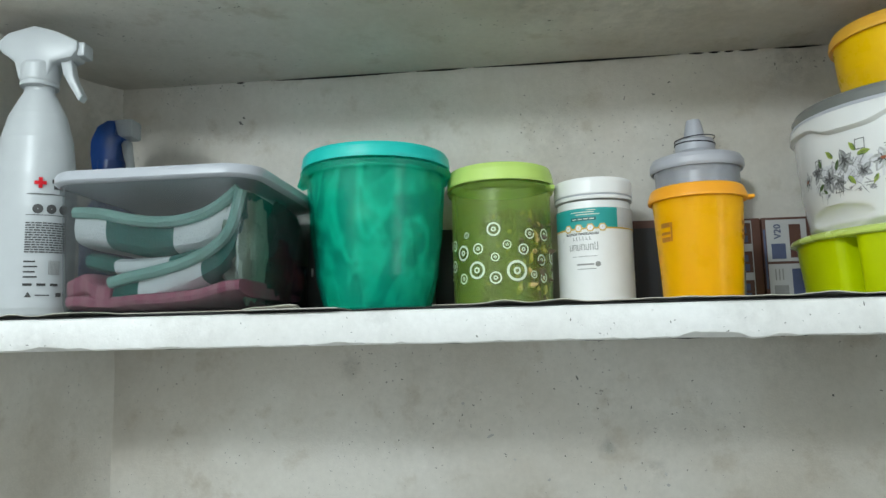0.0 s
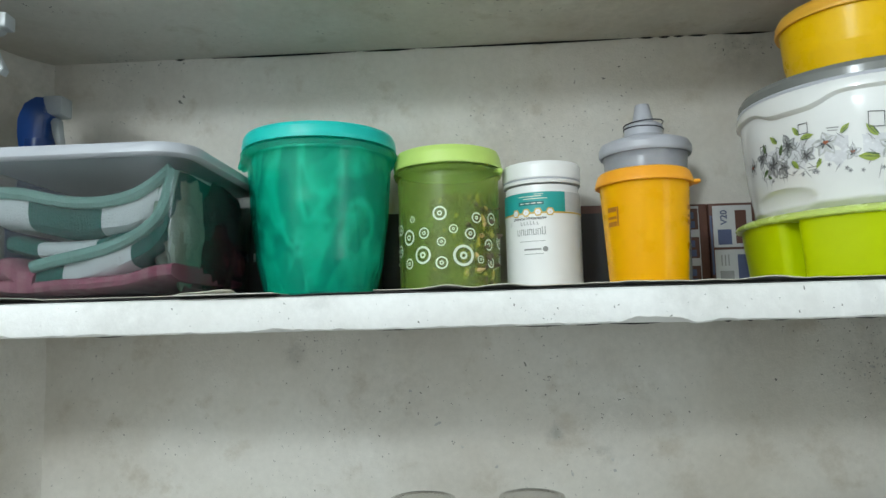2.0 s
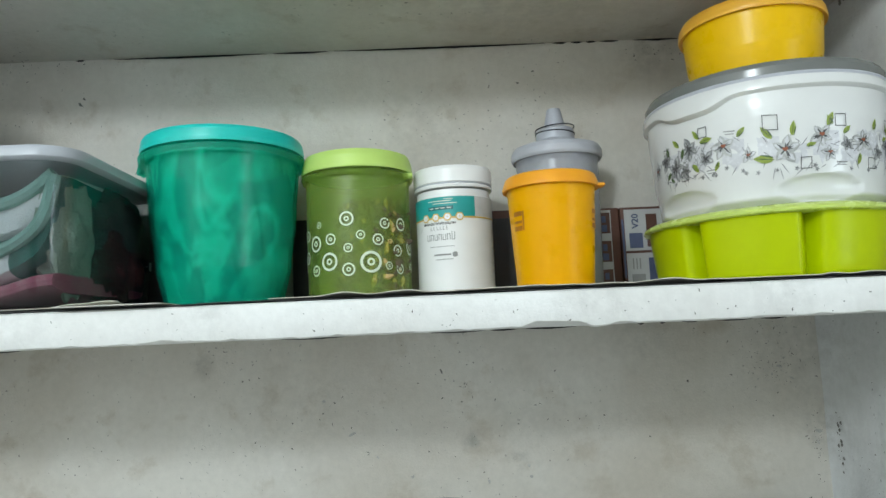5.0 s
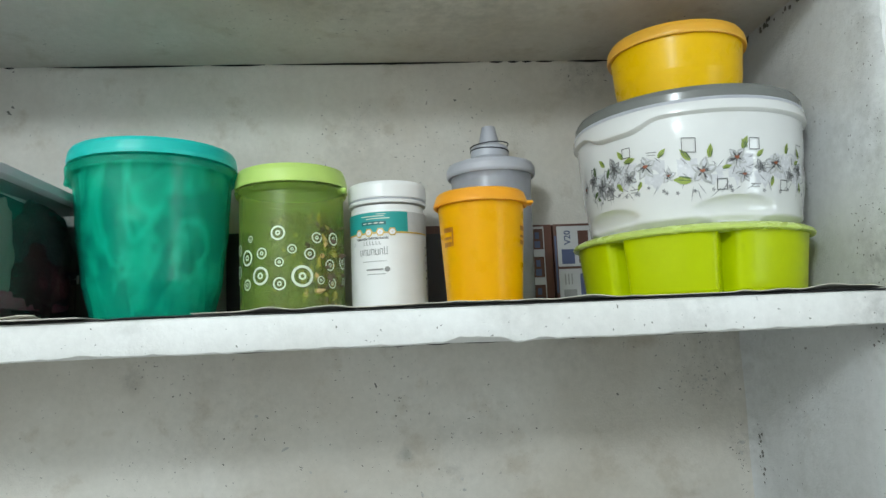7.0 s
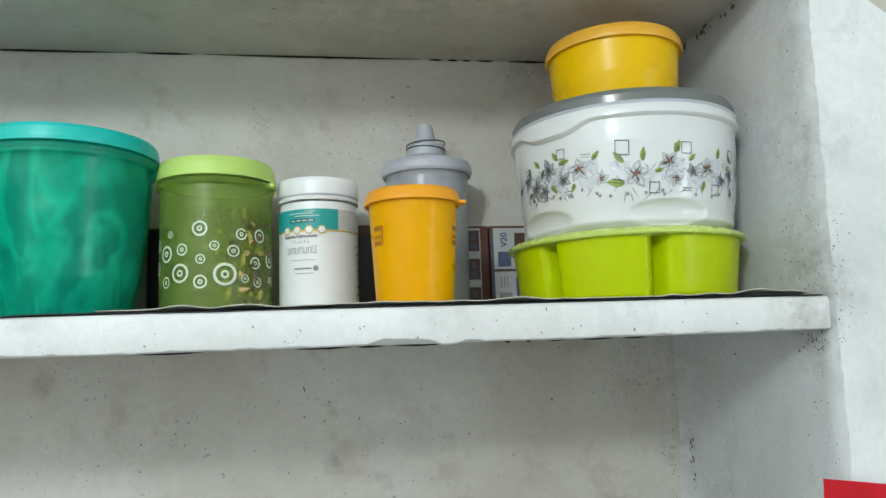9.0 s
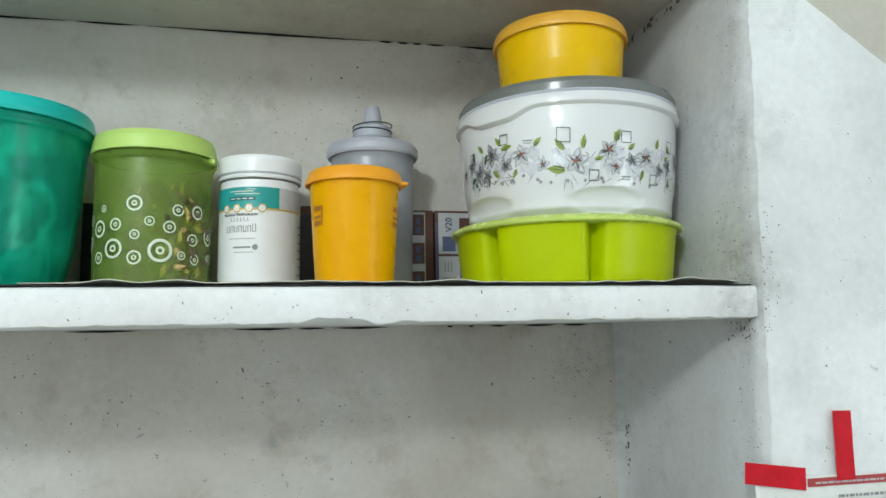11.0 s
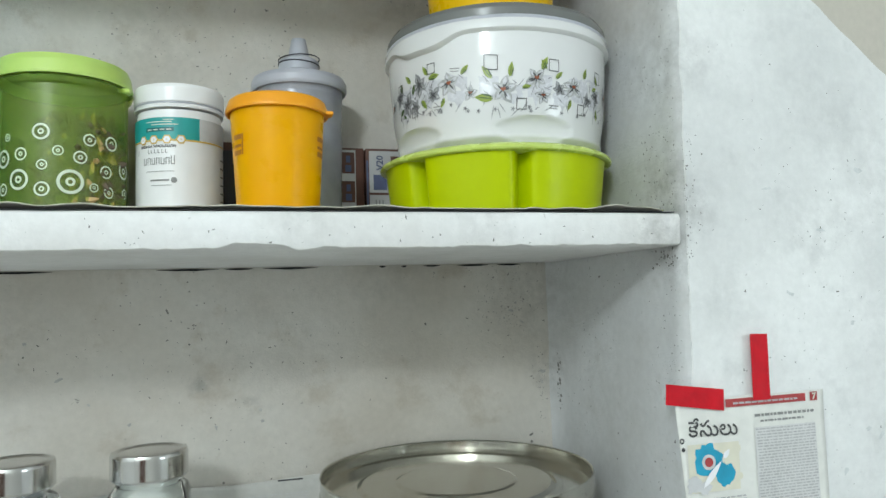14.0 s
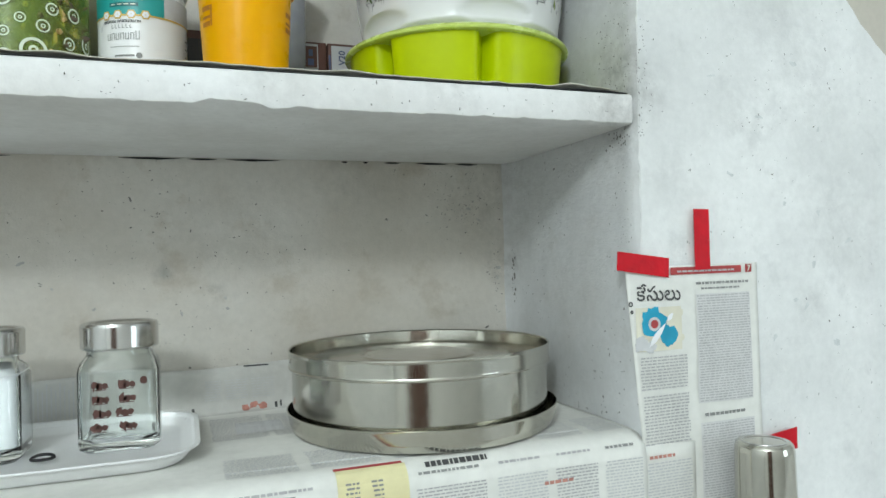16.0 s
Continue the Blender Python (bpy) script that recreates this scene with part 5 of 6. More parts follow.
cloth("folded_towel", [(-0.044, 0.014), (-0.023, 0.019), (0.002, 0.024), (0.033, 0.032), (0.060, 0.046), (0.076, 0.066), (0.084, 0.098)], 0.029, -0.089, 0.085, TOWEL_B, BASE, "green and white folded towel with sea green piping", TRIM, 2)
cloth("folded_towel", [(-0.076, 0.050), (-0.04, 0.043), (0.005, 0.045), (0.045, 0.054)], 0.018, -0.080, 0.085, TOWEL_C, BASE, "green and white folded towel with sea green piping", None, 3)
cloth("folded_towel", [(-0.086, 0.081), (-0.06, 0.079), (-0.029, 0.072), (0.0, 0.0685), (0.021, 0.069), (0.0455, 0.075), (0.064, 0.085), (0.080, 0.098)], 0.036, -0.084, 0.085, TOWEL, BASE, "green and white folded towel with sea green piping", TRIM, 4)


def bundle(name, centre, radii, mat, label, seed):
    """A soft, bunched-up piece of cloth."""
    holder = thing(name, BASE, label, "cloth", "cloths in the box")
    n, m, verts, faces = 26, 36, [], []
    for j in range(n + 1):
        for k in range(m):
            u, a = math.pi * j / n, 2 * math.pi * k / m
            d = Vector((math.sin(u) * math.cos(a), math.sin(u) * math.sin(a), math.cos(u)))
            q = 1 + 0.34 * noise.noise(d * 1.9 + Vector((seed, 0, 0))) + 0.20 * noise.noise(d * 4.5 + Vector((0, seed, 0)))
            verts.append([c + r * q * v for c, r, v in zip(centre, radii, d)])
    for j in range(n):
        for k in range(m):
            k2 = (k + 1) % m
            faces.append((j * m + k, j * m + k2, (j + 1) * m + k2, (j + 1) * m + k))
    under(mesh_ob("fold", verts, faces, mat, True), holder)


bundle("pale_cloth", (0.074, -0.052, 0.064), (0.0175, 0.034, 0.050), PALE_CLOTH, "pale green cloth pressed against the box side", 2)
bundle("dark_cloth", (0.076, 0.036, 0.046), (0.018, 0.060, 0.044), MAROON_CLOTH, "dark maroon cloth bunched at the back of the box", 5)
bundle("grey_cloth", (0.0815, 0.034, 0.076), (0.0105, 0.062, 0.042), DUSK_CLOTH, "dark grey-green cloth pressed against the box side", 9)

# ---- upper shelf: spray bottles ----
spray = thing("spray_bottle", (-0.676, 0.052, Z0), "white trigger spray bottle with printed back label", "bottle", turn=4)
lathe("body", [(0.0005, 0.0), (0.036, 0.0), (0.040, 0.003), (0.0418, 0.010), (0.0420, 0.110), (0.0405, 0.145), (0.0360, 0.182), (0.029, 0.208), (0.0205, 0.225), (0.0155, 0.234), (0.0150, 0.247), (0.0005, 0.247)], HDPE, spray, squash=0.72, seg=80)
lathe("collar", [(0.0005, 0.2395), (0.0180, 0.2395), (0.0185, 0.242), (0.0175, 0.2440), (0.0185, 0.246), (0.0180, 0.262), (0.0165, 0.265), (0.0005, 0.265)], HDPE, spray, "ribbed white collar", seg=48)


def extruded(name, outline, y0, y1, mat, parent, label="", bevel=0.002):
    bm = bmesh.new()
    vs = [bm.verts.new((x, y0, z)) for x, z in outline]
    face = bm.faces.new(vs)
    out = bmesh.ops.extrude_face_region(bm, geom=[face])
    for v in out["geom"]:
        if isinstance(v, bmesh.types.BMVert):
            v.co.y = y1
    bmesh.ops.recalc_face_normals(bm, faces=list(bm.faces))
    bmesh.ops.bevel(bm, geom=list(bm.edges), offset=bevel, segments=2, profile=0.5, affect="EDGES")
    return bm_ob(name, bm, mat, parent, label)


def trigger_head(parent, mat, nozzle_mat, z, s=1.0, lever_mat=None):
    """The shroud, nozzle and lever of a trigger sprayer that points to +x."""
    p = lambda pts: [(x * s, z + h * s) for x, h in pts]
    hood = extruded("shroud", p([(-0.017, 0.0), (0.015, 0.0), (0.018, 0.018), (0.040, 0.022), (0.046, 0.030), (0.046, 0.040), (0.022, 0.052), (-0.002, 0.059), (-0.030, 0.052), (-0.044, 0.040), (-0.036, 0.030), (-0.022, 0.020)]), -0.0125 * s, 0.0125 * s, mat, parent, "moulded trigger shroud", 0.003 * s)
    extruded("nozzle", p([(0.044, 0.0245), (0.052, 0.0245), (0.052, 0.0395), (0.044, 0.0395)]), -0.009 * s, 0.009 * s, nozzle_mat, hood, "square nozzle", 0.0015 * s)
    extruded("trigger", p([(0.024, 0.022), (0.036, 0.022), (0.040, 0.002), (0.050, -0.018), (0.046, -0.024), (0.036, -0.008), (0.028, 0.006)]), -0.006 * s, 0.006 * s, lever_mat or mat, parent, "curved lever", 0.0015 * s)


trigger_head(spray, HDPE, HDPE, 0.246, 0.98)


def on_bottle(name, shape, mat, label="", lift=0.0005):
    """Lay a shape on the flattened round of the bottle."""
    verts = []
    for s, z in shape[0]:
        a = (s + 0.017) / 0.040
        verts.append(((0.0421 + lift) * math.sin(a), -(0.0421 * 0.72 + lift) * math.cos(a), z))
    return under(mesh_ob(name, verts, shape[1], mat), spray, label)


on_bottle("cross_print", joined([rect_shape(0.000, 0.1314, 0.0108, 0.1350, 6), rect_shape(0.0036, 0.1278, 0.0072, 0.1314, 2), rect_shape(0.0036, 0.1350, 0.0072, 0.1386, 2)]), TAPE, "red cross mark")
on_bottle("name_print", joined([rect_shape(0.016, 0.1330, 0.034, 0.1370, 6), rect_shape(0.018, 0.1270, 0.034, 0.1310, 6)]), INK, "dark name as plain bars")
for k in range(3):
    on_bottle("round_mark", ring_shape(0.004 + 0.0125 * k, 0.107, 0.0005, 0.0048, 18), INK, "round black symbol")
for h in (0.1215, 0.1005):
    on_bottle("rule", rect_shape(-0.006, h, 0.036, h + 0.0007, 10), INK)
g = random.Random(9)
rows = []
for k in range(13):
    x = -0.006
    while x < 0.034:
        w = g.uniform(0.002, 0.006)
        rows.append(rect_shape(x, 0.0635 + k * 0.0024, x + w, 0.0648 + k * 0.0024, 2))
        x += w + 0.0009
tagged(on_bottle("small_print", joined(rows), INK, "rows of small grey type"), kind="stuff")
on_bottle("small_bars", joined([rect_shape(-0.006, 0.054 - 0.005 * k, 0.004 + 0.002 * (k % 2), 0.0555 - 0.005 * k, 4) for k in range(4)] + [rect_shape(-0.006 + 0.012 * k, 0.031, 0.002 + 0.012 * k, 0.0335, 3) for k in range(3)]), INK)
on_bottle("barcode", joined([rect_shape(0.016 + 0.0013 * k, 0.042, 0.0167 + 0.0013 * k, 0.056, 1) for k in range(9)]), INK_SOFT, "barcode drawn as bars")
on_bottle("warning_mark", joined([([(-0.004, 0.020), (0.002, 0.020), (-0.001, 0.0255)], [(0, 1, 2)]), rect_shape(0.005, 0.0215, 0.018, 0.0225, 4), rect_shape(0.024, 0.0205, 0.030, 0.0245, 2)]), INK, "small triangle mark")

blue = thing("blue_spray_bottle", (-0.683, 0.195, Z0), "blue trigger spray bottle with frosted nozzle", "bottle")
lathe("body", [(0.0005, 0.0), (0.030, 0.0), (0.034, 0.004), (0.0345, 0.10), (0.030, 0.135), (0.016, 0.158), (0.0145, 0.165), (0.0145, 0.178), (0.0005, 0.178)], BLUE, blue, squash=0.75, seg=64)
lathe("collar", [(0.0005, 0.172), (0.0165, 0.172), (0.0165, 0.196), (0.0005, 0.197)], BLUE, blue, "ribbed blue collar", seg=40)
extruded("shroud", [(-0.018, 0.178), (0.012, 0.178), (0.013, 0.215), (0.020, 0.222), (0.012, 0.246), (0.0, 0.2475), (-0.014, 0.240), (-0.022, 0.222), (-0.022, 0.205)], -0.012, 0.012, BLUE, blue, "dark blue trigger shroud", 0.003)
extruded("trigger", [(0.014, 0.222), (0.024, 0.222), (0.026, 0.205), (0.029, 0.188), (0.024, 0.184), (0.018, 0.202)], -0.006, 0.006, FROST, blue, "frosted lever", 0.0015)
block("nozzle_cap", (0.008, -0.012, 0.224), (0.032, 0.012, 0.2475), FROST, blue, "frosted nozzle guard", 0.003)

# ---- lower shelf: newspaper lining ----
DR = [(D - 0.0035, 1.312), (D - 0.0040, 1.262), (D - 0.008, 1.2535), (D - 0.016, 1.2512), (0.20, 1.2508), (0.10, 1.2508), (0.03, 1.2510), (0.014, 1.2508), (0.004, 1.2478), (-0.003, 1.2415), (-0.0060, 1.232), (-0.0065, 1.20), (-0.0065, 1.10)]
RUN = [0.0]
for (ya, za), (yb, zb) in zip(DR, DR[1:]):
    RUN.append(RUN[-1] + math.hypot(yb - ya, zb - za))


def draped(x, s, lift=0.0):
    """A place on the lining: s runs down the back wall, over the shelf and down its front."""
    s = min(max(s, 0.0), RUN[-1] - 1e-6)
    k = max(i for i in range(len(RUN) - 1) if RUN[i] <= s)
    u = (s - RUN[k]) / (RUN[k + 1] - RUN[k])
    y, z = DR[k][0] + (DR[k + 1][0] - DR[k][0]) * u, DR[k][1] + (DR[k + 1][1] - DR[k][1]) * u
    dy, dz = DR[k + 1][0] - DR[k][0], DR[k + 1][1] - DR[k][1]
    n = math.hypot(dy, dz)
    front = s > RUN[6]
    bump = 0.0010 * noise.noise((x * 13, s * 13, 2)) + (0.0022 * noise.noise((x * 7, s * 4, 8)) if front else 0)
    return (x, y + (dz / n) * (lift + bump * (1 if front else 0.3)), z - (dy / n) * (lift + bump * 0.4 + (0.0006 if not front else 0)))


def lining():
    nx, ns, verts, faces = 150, 90, [], []
    for j in range(ns + 1):
        for i in range(nx + 1):
            x = L + 0.006 + (R - 0.004 - L - 0.006) * i / nx
            torn = 0.012 * (0.5 + noise.noise((x * 10, 1, 1)))
            s = torn + (RUN[-1] - torn) * j / ns
            verts.append(draped(x, s))
    for j in range(ns):
        for i in range(nx):
            a = j * (nx + 1) + i
            faces.append((a, a + nx + 1, a + nx + 2, a + 1))
    # The strip up the back wall takes a greyer newsprint, close to the wall's tone.
    ob = mesh_ob("newspaper_lining", verts, faces, [NEWS, NEWS_GREY], True, [int(RUN[-1] * (j + 0.5) / ns < 0.060) for j in range(ns) for _ in range(nx)])
    thick = ob.modifiers.new("thickness", "SOLIDIFY")
    thick.thickness, thick.offset = 0.0004, -1
    return tagged(ob, "newspaper sheets lining the lower shelf and hanging over its edge", "newspaper")


paper = lining()
FRONT = RUN[9]


def on_lining(name, shape, mat, label="", kind="", lift=0.0009):
    """Lay print on the lining; shapes are in x and the run s."""
    return tagged(under(mesh_ob(name, [draped(x, s, lift) for x, s in shape[0]], shape[1], mat), paper, label), kind=kind)


def type_rows(x0, x1, s0, s1, pitch, seed, tall=0.45):
    """Rows of unreadable type as small bars."""
    g, shapes, s = random.Random(seed), [], s0
    while s < s1:
        x = x0 + g.uniform(0, 0.002)
        while x < x1 - 0.001:
            w = min(g.uniform(0.002, 0.0065), x1 - x)
            shapes.append(rect_shape(x, s, x + w, s + pitch * tall, 2))
            x += w + 0.0011
        s += pitch
    return joined(shapes)


# printed matter on the shelf top and its hanging front
top0 = RUN[3]
for k, (x0, x1) in enumerate(((-0.045, 0.010), (0.015, 0.05), (-0.30, -0.24), (-0.20, -0.15))):
    on_lining("type_column", type_rows(x0, x1, top0 + 0.02, top0 + 0.12, 0.0031, 20 + k), INK_MID, "column of small type", "stuff")
for k, (x0, x1) in enumerate(((-0.150, -0.098), (-0.090, -0.052), (-0.046, 0.034), (0.112, 0.176), (0.186, 0.236), (0.244, 0.288), (0.296, 0.336), (-0.26, -0.17), (-0.36, -0.27))):
    on_lining("type_column", type_rows(x0, x1, FRONT + 0.012, FRONT + 0.10, 0.0029, 40 + k), INK_MID if k % 2 else INK_PALE, "column of small type", "stuff")
    on_lining("heading", type_rows(x0 + 0.002, x1 - 0.006, FRONT - 0.001, FRONT + 0.006, 0.0075, 60 + k, 0.26), INK_MID if k % 3 else INK_SOFT, "bold heading as bars", "stuff")
on_lining("yellow_panel", grid_shape(0.046, FRONT - 0.014, 0.106, FRONT + 0.10, 12, 22), NEWS_Y, "pale yellow printed panel", lift=0.0007)
on_lining("red_rule", rect_shape(0.045, FRONT - 0.017, 0.104, FRONT - 0.0135, 12), INK_RED, "red rule")
on_lining("type_column", type_rows(0.052, 0.064, FRONT + 0.0, FRONT + 0.09, 0.0036, 71), INK_SOFT, "", "stuff", 0.0011)
on_lining("type_column", type_rows(0.074, 0.084, FRONT + 0.0, FRONT + 0.09, 0.0036, 72), INK_SOFT, "", "stuff", 0.0011)
for x0, w, mat in ((-0.058, 0.022, INK_SOFT), (-0.032, 0.018, INK_PALE), (-0.012, 0.024, INK_SOFT)):
    on_lining("photo", grid_shape(x0, FRONT + 0.004, x0 + w, FRONT + 0.022, 6, 6), mat, "small grey photograph")
on_lining("photo_frame", grid_shape(-0.020, top0 + 0.05, 0.028, top0 + 0.10, 6, 8), INK_PALE, "grey picture on the page")
on_lining("heading", type_rows(0.122, 0.180, FRONT - 0.010, FRONT - 0.004, 0.0085, 81, 0.6), INK, "bold heading as bars", "stuff")
on_lining("red_heading", type_rows(0.232, 0.262, FRONT + 0.022, FRONT + 0.026, 0.006, 82, 0.5), INK_ROSE, "", "stuff")
for k, (x0, x1) in enumerate(((-0.04, 0.02), (0.03, 0.09), (0.10, 0.16), (0.17, 0.23), (0.24, 0.29), (0.30, 0.335))):
    on_lining('type_column', type_rows(x0, x1, RUN[5] + 0.03, RUN[7] - 0.004, 0.0030, 120 + k), INK_PALE, '', 'stuff')
# printed matter on the strip that climbs the back wall
on_lining("type_column", joined([rect_shape(-0.232 + 0.0042 * k, 0.010 + 0.004 * (k % 3), -0.2308 + 0.0042 * k, 0.050, 1) for k in range(15)]), INK_PALE, "type set sideways", "stuff")
on_lining("rule", rect_shape(-0.004, 0.0065, 0.024, 0.0082, 4), INK, "short black rule")
on_lining("red_picture", joined([blob_shape(-0.003, 0.057, 0.0050, 3, 11, 0.8), blob_shape(0.006, 0.053, 0.0042, 7, 11, 0.9), blob_shape(0.016, 0.055, 0.0048, 12, 11, 0.7)]), INK_ROSE, "small faded red picture")
for x0, s0, x1, s1 in ((0.030, 0.052, 0.033, 0.060), (0.036, 0.050, 0.038, 0.058), (-0.062, 0.052, -0.059, 0.058), (0.315, 0.062, 0.335, 0.064)):
    on_lining("dark_picture", rect_shape(x0, s0, x1, s1, 2), INK, "small dark picture")
for x0, x1 in ((-0.048, -0.030), (-0.026, 0.000), (0.004, 0.030)):
    on_lining("type_column", type_rows(x0, x1, 0.022, 0.044, 0.003, int(x0 * 1000) + 300, 0.3), INK_PALE, "", "stuff")

# ---- lower shelf: serving tray with glass jars ----
dish = thing("serving_tray", (-0.235, 0.152, LOW + 0.0022), "white plastic serving tray with flared rim on newspaper", "tray")
TW, TD = 0.325, 0.165
loft("base", [(rounded(TW, TD, 0.03), 0.0), (rounded(TW + 0.006, TD + 0.006, 0.032), 0.002), (rounded(TW + 0.022, TD + 0.022, 0.040), 0.0105), (rounded(TW + 0.019, TD + 0.019, 0.038), 0.0108), (rounded(TW + 0.004, TD + 0.004, 0.031), 0.0045), (rounded(TW - 0.004, TD - 0.004, 0.028), 0.0030)], WHITE, dish)


def tray_rim():
    """The rolled lip of the tray, as a closed ring."""
    sections = [(0.0212, 0.0104), (0.026, 0.0122), (0.0325, 0.0134), (0.0328, 0.0150), (0.024, 0.0146), (0.0188, 0.0110)]
    verts, faces = [], []
    for grow, z in sections:
        verts += [(x, y, z) for x, y in rounded(TW + grow, TD + grow, 0.03 + grow / 2.2)]
    n, m = len(verts) // len(sections), len(sections)
    for i in range(m):
        for k in range(n):
            a, b, k2 = i, (i + 1) % m, (k + 1) % n
            faces.append((a * n + k, a * n + k2, b * n + k2, b * n + k))
    under(mesh_ob("rim", verts, faces, WHITE, True), dish, "rolled white lip")


tray_rim()


def glass_jar(x, y, turn, label, fill=None, marks=False, empty=False):
    j = thing("glass_jar", (x, y, LOW + 0.0057), label, "jar", "glass jars on the tray", turn)
    w = 0.070
    o = [(rounded(w - 0.008, w - 0.008, 0.012), 0.0), (rounded(w - 0.001, w - 0.001, 0.013), 0.003), (rounded(w, w, 0.013), 0.008), (rounded(w, w, 0.013), 0.066), (rounded(w - 0.004, w - 0.004, 0.016), 0.073), (rounded(w - 0.012, w - 0.012, 0.026), 0.0785), (rounded(w - 0.013, w - 0.013, 0.0284), 0.086)]
    i = [(rounded(w - 0.017, w - 0.017, 0.0262), 0.086), (rounded(w - 0.017, w - 0.017, 0.0255), 0.078), (rounded(w - 0.009, w - 0.009, 0.012), 0.071), (rounded(w - 0.007, w - 0.007, 0.010), 0.065), (rounded(w - 0.007, w - 0.007, 0.010), 0.012), (rounded(w - 0.016, w - 0.016, 0.010), 0.0075)]
    loft("body", o + i, GLASS, j, "thick clear glass body").visible_shadow = False
    lathe("lid", [(0.0005, 0.0835), (0.0335, 0.0835), (0.0345, 0.085), (0.0345, 0.1030), (0.0335, 0.1055), (0.030, 0.1062), (0.028, 0.1050), (0.0005, 0.1050)], STEEL_BR, j, "brushed steel screw lid", seg=64)
    if fill:
        loft("powder", [(rounded(w - 0.018, w - 0.018, 0.010), 0.0080), (rounded(w - 0.008, w - 0.008, 0.0095), 0.0125), (rounded(w - 0.008, w - 0.008, 0.0095), fill - 0.003), (rounded(w - 0.02, w - 0.02, 0.009), fill)], SALT, j, "white powder")
    if marks:
        g = random.Random(3)
        for k in range(8):
            cx, cz = -0.014 + 0.021 * (k % 2) + g.uniform(-0.002, 0.002), 0.056 - 0.0115 * (k // 2)
            blob = joined([blob_shape(cx - 0.0035, cz, 0.0036, k, 14, 1.0), blob_shape(cx + 0.0005, cz - 0.0008, 0.0030, k + 5, 12, 1.1), blob_shape(cx + 0.005, cz - 0.0005, 0.0026, k + 9, 12, 1.0), rect_shape(cx - 0.006, cz - 0.0042, cx + 0.006, cz - 0.0035, 1)])
            flat("spice_print", blob, BROWN_INK, j, -w / 2 - 0.0006, "small brown spice drawing")
        flat("spice_print", ring_shape(0.022, 0.058, 0, 0.0034, 8), BROWN_INK, j, -w / 2 - 0.0006, "small brown spice drawing")
    for p in j.children:
        p.scale.z = 1.095
    return j


glass_jar(-0.1255, 0.170, 0, "square glass spice jar with steel lid and printed spice drawings", None, True)
glass_jar(-0.2385, 0.165, 0, "square glass jar of white powder with steel lid", 0.072)
loop = thing("rubber_band", (-0.186, 0.130, LOW + 0.0075), "small black rubber band lying on the tray", "rubber band")
tube("band", [(0.009 * math.cos(k * 0.393), 0.006 * math.sin(k * 0.393), 0.0012 + 0.002 * max(0, math.sin(k * 0.393))) for k in range(17)], 0.0014, NEAR_BLACK, loop)

# ---- lower shelf: steel tin on a steel plate ----
plate = thing("steel_plate", (0.168, 0.1405, LOW + 0.0022), "flat stainless steel plate with upright rim under the tin", "plate")
lathe("dish", [(0.0005, 0.0), (0.132, 0.0), (0.1355, 0.0015), (0.1385, 0.008), (0.1405, 0.0200), (0.1412, 0.0215), (0.1400, 0.0218), (0.1370, 0.0090), (0.1335, 0.0030), (0.0005, 0.0020)], STEEL, plate, seg=128)


def beaten(a, z):
    """The faint hand-beaten waviness of thin sheet steel."""
    return 1 + 0.0030 * noise.noise((math.sin(a) * 3.2, math.cos(a) * 3.2, 1.0)) + 0.0010 * noise.noise((math.sin(a) * 8, math.cos(a) * 8, 4.0))


tin = thing("steel_tin", (0.166, 0.1410, LOW + 0.0046), "large round stainless steel tin with a pressed lid", "tin")
lathe("body", [(0.0005, 0.0), (0.1280, 0.0), (0.1312, 0.0012), (0.1325, 0.004), (0.1330, 0.0085), (0.1322, 0.0100), (0.1330, 0.0115), (0.1332, 0.060), (0.130, 0.0615), (0.0005, 0.0615)], STEEL, tin, seg=256, wobble=beaten)
lathe("lid", [(0.0005, 0.0600), (0.1340, 0.0600), (0.1362, 0.0608), (0.1368, 0.0622), (0.1358, 0.0636), (0.1360, 0.0760), (0.1366, 0.0785), (0.1358, 0.0798), (0.1345, 0.0785), (0.1335, 0.0660), (0.1290, 0.0645), (0.100, 0.0650), (0.095, 0.0672),
             (0.062, 0.0676), (0.058, 0.0690), (0.0005, 0.0692)], STEEL, tin, "pressed steel lid with a stepped top", seg=256, wobble=beaten)

# ---- on the pillar: clipping, tapes ----
page = thing("newspaper_page", (0.0, -0.0022, 0.0), "newspaper page taped to the white pillar", "newspaper")


def sheet_grid():
    nx, nz, verts, faces = 30, 60, [], []
    for j in range(nz + 1):
        z = 1.102 + (1.4085 - 1.102) * j / nz
        x0 = 0.3275 + 0.012 * (1.40 - z) / 0.15 if z > 1.25 else 0.3395
        for i in range(nx + 1):
            x = x0 + (0.4865 - x0) * i / nx
            verts.append((x, 0.0016 * noise.noise((x * 22, z * 16, 4)) - 0.0008, z + (0.001 * i / nx if j == nz else 0)))
    for j in range(nz):
        for i in range(nx):
            a = j * (nx + 1) + i
            faces.append((a, a + 1, a + nx + 2, a + nx + 1))
    ob = mesh_ob("sheet", verts, faces, NEWS, True)
    thick = ob.modifiers.new("thickness", "SOLIDIFY")
    thick.thickness, thick.offset = 0.0003, 1
    under(ob, page, "thin newsprint sheet")


sheet_grid()


def on_page(name, shape, mat, label="", kind="", lift=0.0006):
    return tagged(under(mesh_ob(name, [(x, 0.0016 * noise.noise((x * 22, z * 16, 4)) - 0.0008 - lift - 0.0009, z) for x, z in shape[0]], shape[1], mat), page, label), kind=kind)


on_page("heading_bar", rect_shape(0.3775, 1.4000, 0.4655, 1.4072, 12), INK_RED, "brick red heading bar")
